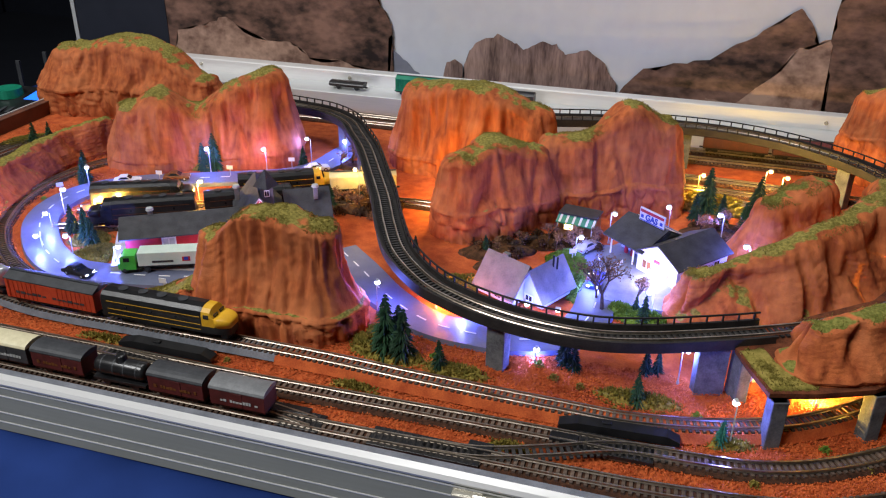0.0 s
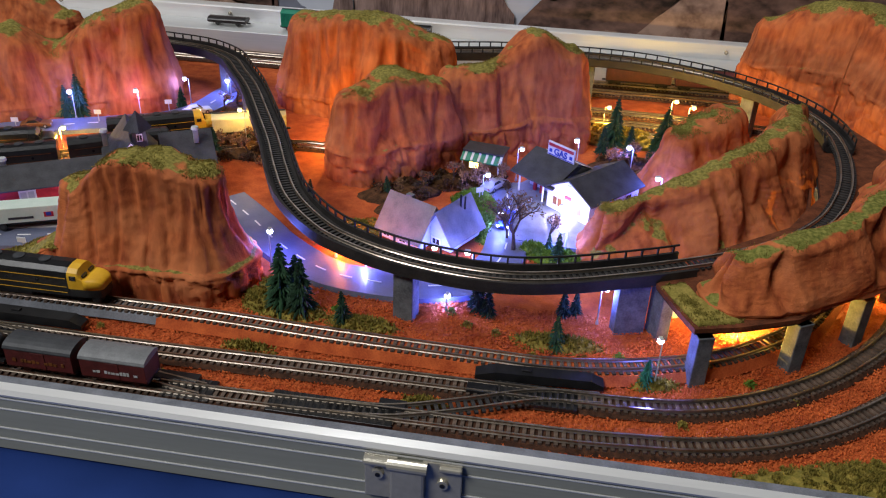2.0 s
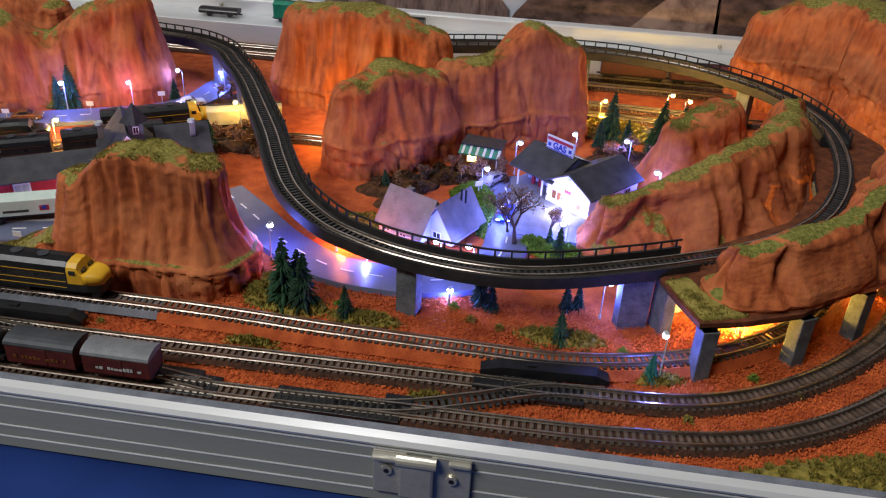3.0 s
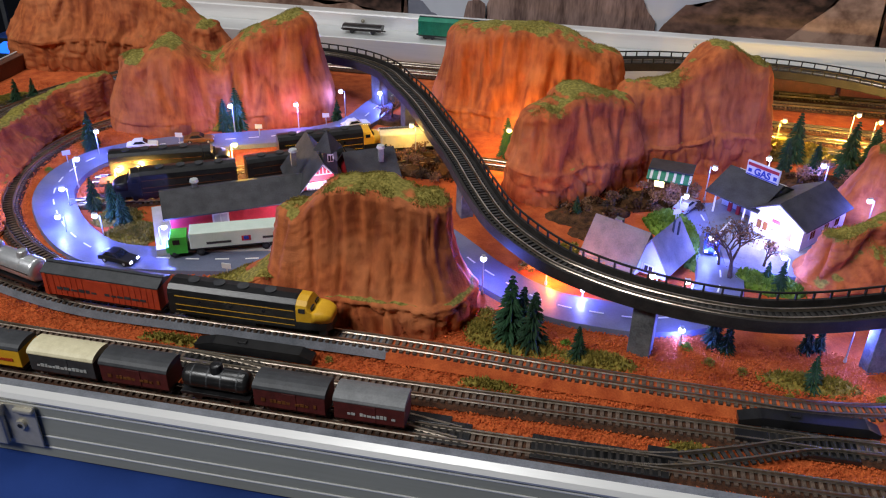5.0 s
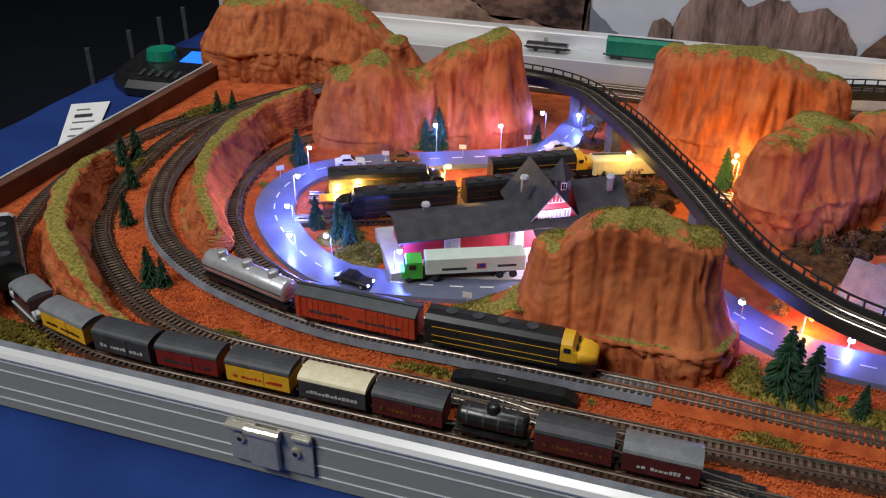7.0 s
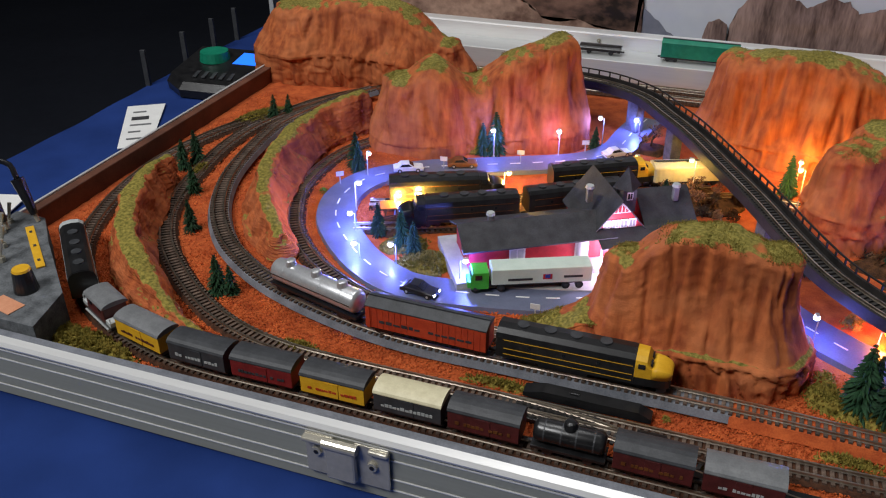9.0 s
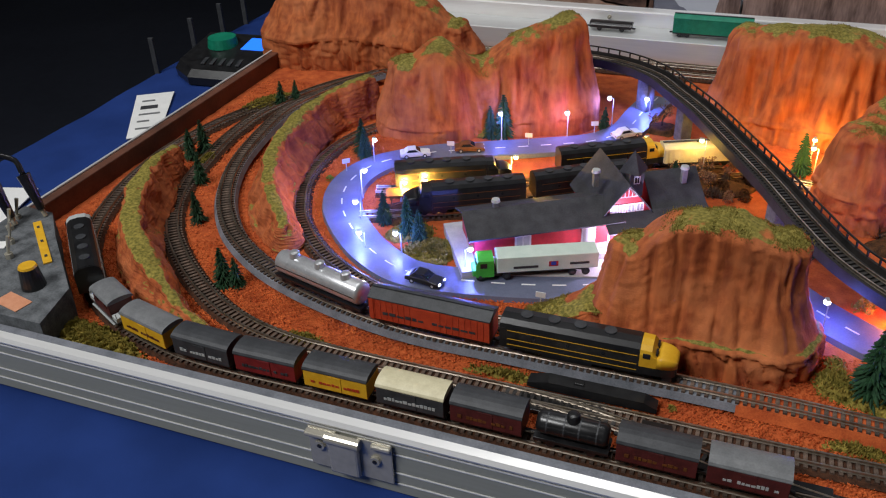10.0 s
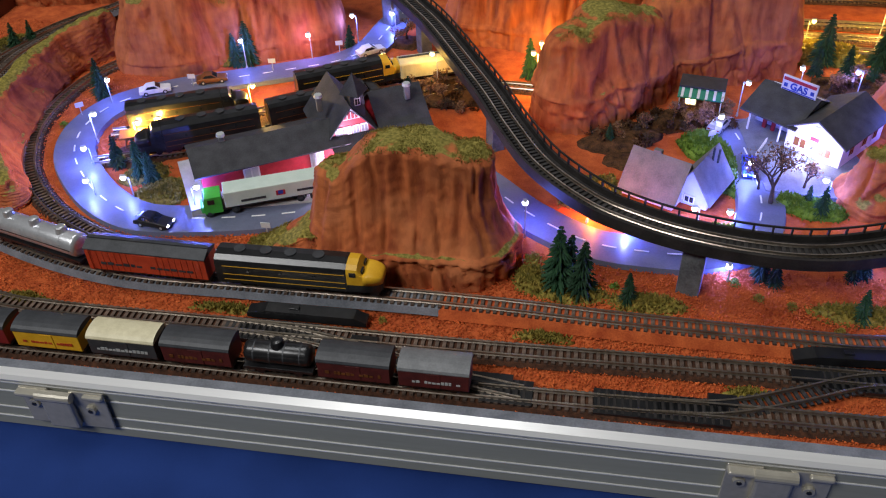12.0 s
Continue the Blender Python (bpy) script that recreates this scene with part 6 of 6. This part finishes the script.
hut = thing("green_awning_shop", pose(0.016, 0.378, G, 0, 0, -10), "small shop with a striped green awning under the rock", "shop")
part("wall", box(B(), 0, 0.006, 0, 0.036, 0.020, 0.018), BROWN, hut)
part("awning", loft(B(), [[(x, -0.012, 0.0145), (x, -0.003, 0.020), (x, -0.003, 0.021), (x, -0.012, 0.0155)] for x in (-0.019, 0.019)]), CAR_GREEN, hut, "green awning")
for k in range(6):
    x = -0.0165 + k * 0.0066
    part("awning_stripe", loft(B(), [[(x + dx, -0.0121, 0.0157), (x + dx, -0.003, 0.0213), (x + dx, -0.003, 0.0216), (x + dx, -0.0123, 0.016)] for dx in (0, 0.0022)]), WHITE, hut)
part("roof", box(B(), 0, 0.006, 0.0212, 0.038, 0.022, 0.0014), DARKGREY, hut)
for s in (-0.017, 0.017):
    part("post", rod(B(), (s, -0.0115, 0), (s, -0.0115, 0.0148), 0.0006, n=6), WHITE, hut)
framed_window(hut, -0.008, -0.0043, 0.005, 0.010, 0.007, "y", LED_WARM)

fence = thing("white_fence", pose(0.045, 0.283, G + 0.002, 0, 0, 65), "low white fence beside the cottage lawn", "fence")
for k in range(14):
    part("picket", box(B(), k * 0.0035, 0, 0, 0.0008, 0.0005, 0.005), WHITE, fence)
part("fence_rail", box(B(), 0.0228, 0.0005, 0.0034, 0.047, 0.0005, 0.0006), WHITE, fence)

# ---- road vehicles ----


def car(x, y, turn, body, label, z=G + 0.0022, L=0.028, lights=False):
    top = thing("car", pose(x, y, z, 0, 0, turn), label, "car", "cars on the road")
    w = 0.0115
    low = [(-L / 2, 0.0022), (-L / 2, 0.0050), (-L * 0.40, 0.0058), (L * 0.16, 0.0056), (L * 0.44, 0.0048), (L / 2, 0.0040), (L / 2, 0.0020)]
    bm = loft(B(), [[(px, y0, 0.0018 + (pz - 0.0018) * k) for px, pz in low] for y0, k in ((-w / 2, 0.9), (-w / 2 * 0.9, 1.0), (w / 2 * 0.9, 1.0), (w / 2, 0.9))])
    part("body", bm, body, top)
    cab = [(-L * 0.36, 0.0056), (-L * 0.24, 0.0088), (L * 0.02, 0.0090), (L * 0.19, 0.0056)]
    part("cabin", loft(B(), [[(px, y0 * (1 if pz < 0.006 else 0.82), pz) for px, pz in cab] for y0 in (-w / 2 * 0.92, w / 2 * 0.92)]), body, top)
    glass = [(-L * 0.29, 0.0062), (-L * 0.21, 0.0083), (L * 0.0, 0.0084), (L * 0.12, 0.0062)]
    part("side_glass", loft(B(), [[(px, y0 * (1 if pz < 0.007 else 0.86), pz) for px, pz in glass] for y0 in (-w / 2 * 0.925, w / 2 * 0.925)]), GLASS, top)
    part("windscreen", loft(B(), [[(L * 0.168, y0, 0.0062), (L * 0.035, y0 * 0.86, 0.0086), (L * 0.045, y0 * 0.86, 0.0088), (L * 0.182, y0, 0.0062)] for y0 in (-w * 0.38, w * 0.38)]), GLASS, top)
    for px in (-L * 0.30, L * 0.31):
        for s in (-1, 1):
            wh = part("wheel", rod(B(), (px, s * w * 0.40, 0.0021), (px, s * w * 0.51, 0.0021), 0.0021, n=14), BLACK, top)
            part("hub", rod(B(), (px, s * w * 0.505, 0.0021), (px, s * w * 0.525, 0.0021), 0.0011, n=10), SILVER, wh)
    for s in (-1, 1):
        part("headlight", box(B(), L * 0.495, s * w * 0.34, 0.0032, 0.0006, 0.0022, 0.0010), LED_BLUE if lights else WHITE, top)
        part("tail_light", box(B(), -L * 0.5, s * w * 0.34, 0.0036, 0.0005, 0.0020, 0.0009), RED, top)
    return top


car(-0.471, 0.351, 26, WHITE, "white model saloon car on the loop road")
car(-0.426, 0.377, 22, BROWN, "brown model saloon car on the loop road")
car(-0.291, 0.449, 40, WHITE, "white model estate car at the road bend")
car(-0.386, 0.160, -8, BLACK, "black model car with its headlights on", lights=True)
car(0.046, 0.282, -95, BLUE, "blue model car with its headlights on near the cottage", lights=True)
car(0.03, 0.345, 60, SILVER, "silver model car parked behind the fuel station")

truck = thing("articulated_lorry", pose(-0.348, 0.180, G + 0.0032, 0, 0, 24), "lorry with a green cab and a pale green box trailer", "lorry")
cabp = part("cab", loft(B(), [[(-0.006, y, 0.003), (-0.006, y, 0.0125), (-0.0045, y, 0.0165), (0.007, y, 0.0165), (0.007, y, 0.003)] for y in (-0.0075, 0.0075)]), GREEN, truck, "bright green cab")
part("bonnet", box(B(), -0.0068, 0, 0.003, 0.0035, 0.013, 0.0055, 0.001), GREEN, cabp)
part("windscreen", box(B(), -0.0056, 0, 0.0108, 0.0012, 0.0125, 0.0038), GLASS, cabp)
for s in (-1, 1):
    part("side_window", box(B(), -0.0005, s * 0.0075, 0.0108, 0.005, 0.0006, 0.0038), GLASS, cabp)
part("trailer", box(B(), 0.046, 0, 0.0060, 0.074, 0.0158, 0.0128, 0.0006), TRUCKWHITE, truck, "pale box trailer")
part("chassis", box(B(), 0.036, 0, 0.0036, 0.080, 0.010, 0.0026), BLACK, truck)
for s in (-1, 1):
    part("lettering_bar", box(B(), 0.030, s * 0.0080, 0.0092, 0.018, 0.0003, 0.0018), INK, truck)
    part("lettering_bar", box(B(), 0.069, s * 0.0080, 0.0102, 0.014, 0.0003, 0.0018), INK, truck)
    part("emblem", box(B(), 0.050, s * 0.0080, 0.0096, 0.0068, 0.0003, 0.0042), RED, truck)
    part("emblem", box(B(), 0.050, s * 0.0082, 0.0106, 0.0036, 0.0003, 0.0030), BLUE, truck)
    for x in (-0.003, 0.016, 0.064, 0.074):
        wh = part("wheel", rod(B(), (x, s * 0.0048, 0.003), (x, s * 0.0074, 0.003), 0.0030, n=14), BLACK, truck)
        part("hub", rod(B(), (x, s * 0.0073, 0.003), (x, s * 0.0077, 0.003), 0.0014, n=10), DARKGREY, wh)

# ---- control panel in the corner ----
ctl = thing("control_panel", pose(0, 0, 0), "grey control panel with toggle switches and a black knob", "control panel")
out = [(-0.722, 0.010), (-0.597, 0.010), (-0.606, 0.048), (-0.664, 0.100), (-0.692, 0.128), (-0.722, 0.130)]
bm = loft(B(), [[(x, y, -0.03) for x, y in out], [(x, y, 0.0095 + 0.02 * (y - 0.01)) for x, y in out]])
part("body", bm, STONE, ctl, "mottled grey plate")
kn = part("knob", rod(B(), (-0.632, 0.043, 0.009), (-0.632, 0.043, 0.026), 0.0085, 0.0065, 20), BLACK, ctl, "black knob")
part("knob_cap", rod(B(), (-0.632, 0.043, 0.026), (-0.632, 0.043, 0.0275), 0.0064, 0.0058, 20), YELLOW, kn)
part("label_strip", box(B(), -0.668, 0.0905, 0.0108, 0.0062, 0.068, 0.0012, 0.0002, 49), YELLOW, ctl)
for k in range(3):
    part("label_mark", box(B(), -0.650 - k * 0.018, 0.0749 + k * 0.0156, 0.0121, 0.002, 0.003, 0.0003, 0, 49), INK, ctl)
part("label_plate", box(B(), -0.632, 0.0235, 0.0096, 0.024, 0.013, 0.0008, 0.0002, -12), LABEL, ctl, "pale orange label")
part("label_plate", box(B(), -0.70, 0.075, 0.0110, 0.02, 0.010, 0.0008, 0.0002, 22), PAPER, ctl)
for x, y in ((-0.706, 0.098), (-0.690, 0.082), (-0.676, 0.066), (-0.713, 0.113)):
    sw = part("switch_nut", rod(B(), (x, y, 0.0105), (x, y, 0.0145), 0.0032, n=6), CHROME, ctl)
    part("toggle", rod(B(), (x, y, 0.0145), (x + 0.002, y + 0.003, 0.028), 0.0010, 0.0015, 8), CHROME, sw)


def plug(x, y, z, top_pts, name="cable"):
    cab = thing("plug_cable", pose(0, 0, 0), "black cable with a plug standing in the control panel", "cable", "plug cables")
    part("plug_body", rod(B(), (x, y, z), (x - 0.010, y + 0.002, z + 0.028), 0.0030, 0.0052, 12), BLACK, cab)
    part("plug_pin", rod(B(), (x + 0.002, y, z - 0.006), (x, y, z), 0.0018, n=10), CHROME, cab)
    line = spline([(x - 0.010, y + 0.002, z + 0.028)] + top_pts, 0.004)
    rings = []
    for p, d in line:
        q = d.to_track_quat("Z", "Y")
        rings.append([p + q @ Vector((0.0022 * math.cos(a), 0.0022 * math.sin(a), 0)) for a in [math.pi * i / 4 for i in range(8)]])
    part("wire", loft(B(), rings), BLACK, cab, "", True)


plug(-0.695, 0.122, 0.018, [(-0.713, 0.125, 0.058), (-0.735, 0.11, 0.062), (-0.76, 0.08, 0.03), (-0.79, 0.04, -0.03), (-0.85, 0.0, -0.044)])
plug(-0.708, 0.104, 0.018, [(-0.727, 0.107, 0.054), (-0.75, 0.09, 0.05), (-0.78, 0.06, 0.0), (-0.80, 0.02, -0.044)])

# ---- on the table beside the case ----
hand = thing("throttle_controller", pose(-0.812, 0.572, -0.0415, 0, 0, 4), "black digital throttle with a green knob and a lit blue screen", "controller")
lower = [(-0.066, -0.030), (-0.034, -0.056), (0.050, -0.056), (0.056, -0.048), (0.056, 0.06), (-0.066, 0.06)]
part("housing", loft(B(), [[(x, y, 0) for x, y in lower], [(x * 1.02, y * 1.02, 0.010) for x, y in lower], [(x * 0.92, y * 0.90, 0.019 + 0.10 * (y + 0.05)) for x, y in lower]]), BLACK, hand)
part("green_knob", rod(B(), (-0.024, 0.020, 0.025), (-0.024, 0.020, 0.037), 0.020, 0.018, 24), CAR_GREEN, hand, "green dial")
part("screen", loft(B(), [[(0.006, 0.010, 0.0248 + dz), (0.046, 0.010, 0.0248 + dz), (0.046, 0.044, 0.0283 + dz), (0.006, 0.044, 0.0283 + dz)] for dz in (0, 0.0008)]), SCREEN, hand, "lit blue screen")
for k in range(5):
    part("grille_slot", box(B(), -0.024 + k * 0.012, -0.028, 0.0205, 0.005, 0.022, 0.002, 0.0004, 12), DARKGREY, hand)
card = thing("paper_card", pose(0, 0, 0), "white printed card lying on the blue cloth", "card")
quad = [(-0.881, 0.461), (-0.844, 0.485), (-0.783, 0.372), (-0.812, 0.353)]
part("sheet", slab(B(), quad, -0.0408, -0.0398), PAPER, card)
for k in range(5):
    t = 0.18 + k * 0.16
    a, b = Vector(quad[0]).lerp(Vector(quad[3]), t), Vector(quad[1]).lerp(Vector(quad[2]), t)
    p, q = a.lerp(b, 0.2), a.lerp(b, 0.55 + 0.25 * ((k * 7) % 3) / 2)
    d = (p - q).normalized().orthogonal() * (0.005 if k == 1 else 0.002)
    part("printed_bar", slab(B(), [p - d, q - d, q + d, p + d], -0.0396, -0.0393), MIDGREY if k != 1 else INK, card)
paper = thing("paper_sheet", pose(-0.86, 0.185, -0.0405, 0, 0, 15), "blank white paper beside the control panel", "paper")
part("sheet", box(B(), 0, 0, 0, 0.10, 0.07, 0.001), PAPER, paper)
for y in (0.535, 0.620, 0.690, 0.750):
    po = thing("metal_post", pose(-0.9055, y, -0.078, -4, -3, 0), "thin grey metal post clamped to the table edge", "post", "metal posts")
    part("bar", box(B(), 0, 0, 0, 0.007, 0.004, 0.082, 0.0006), DARKGREY, po)
    part("clamp", box(B(), 0.002, 0, 0.002, 0.012, 0.008, 0.014, 0.0006), BLACK, po)
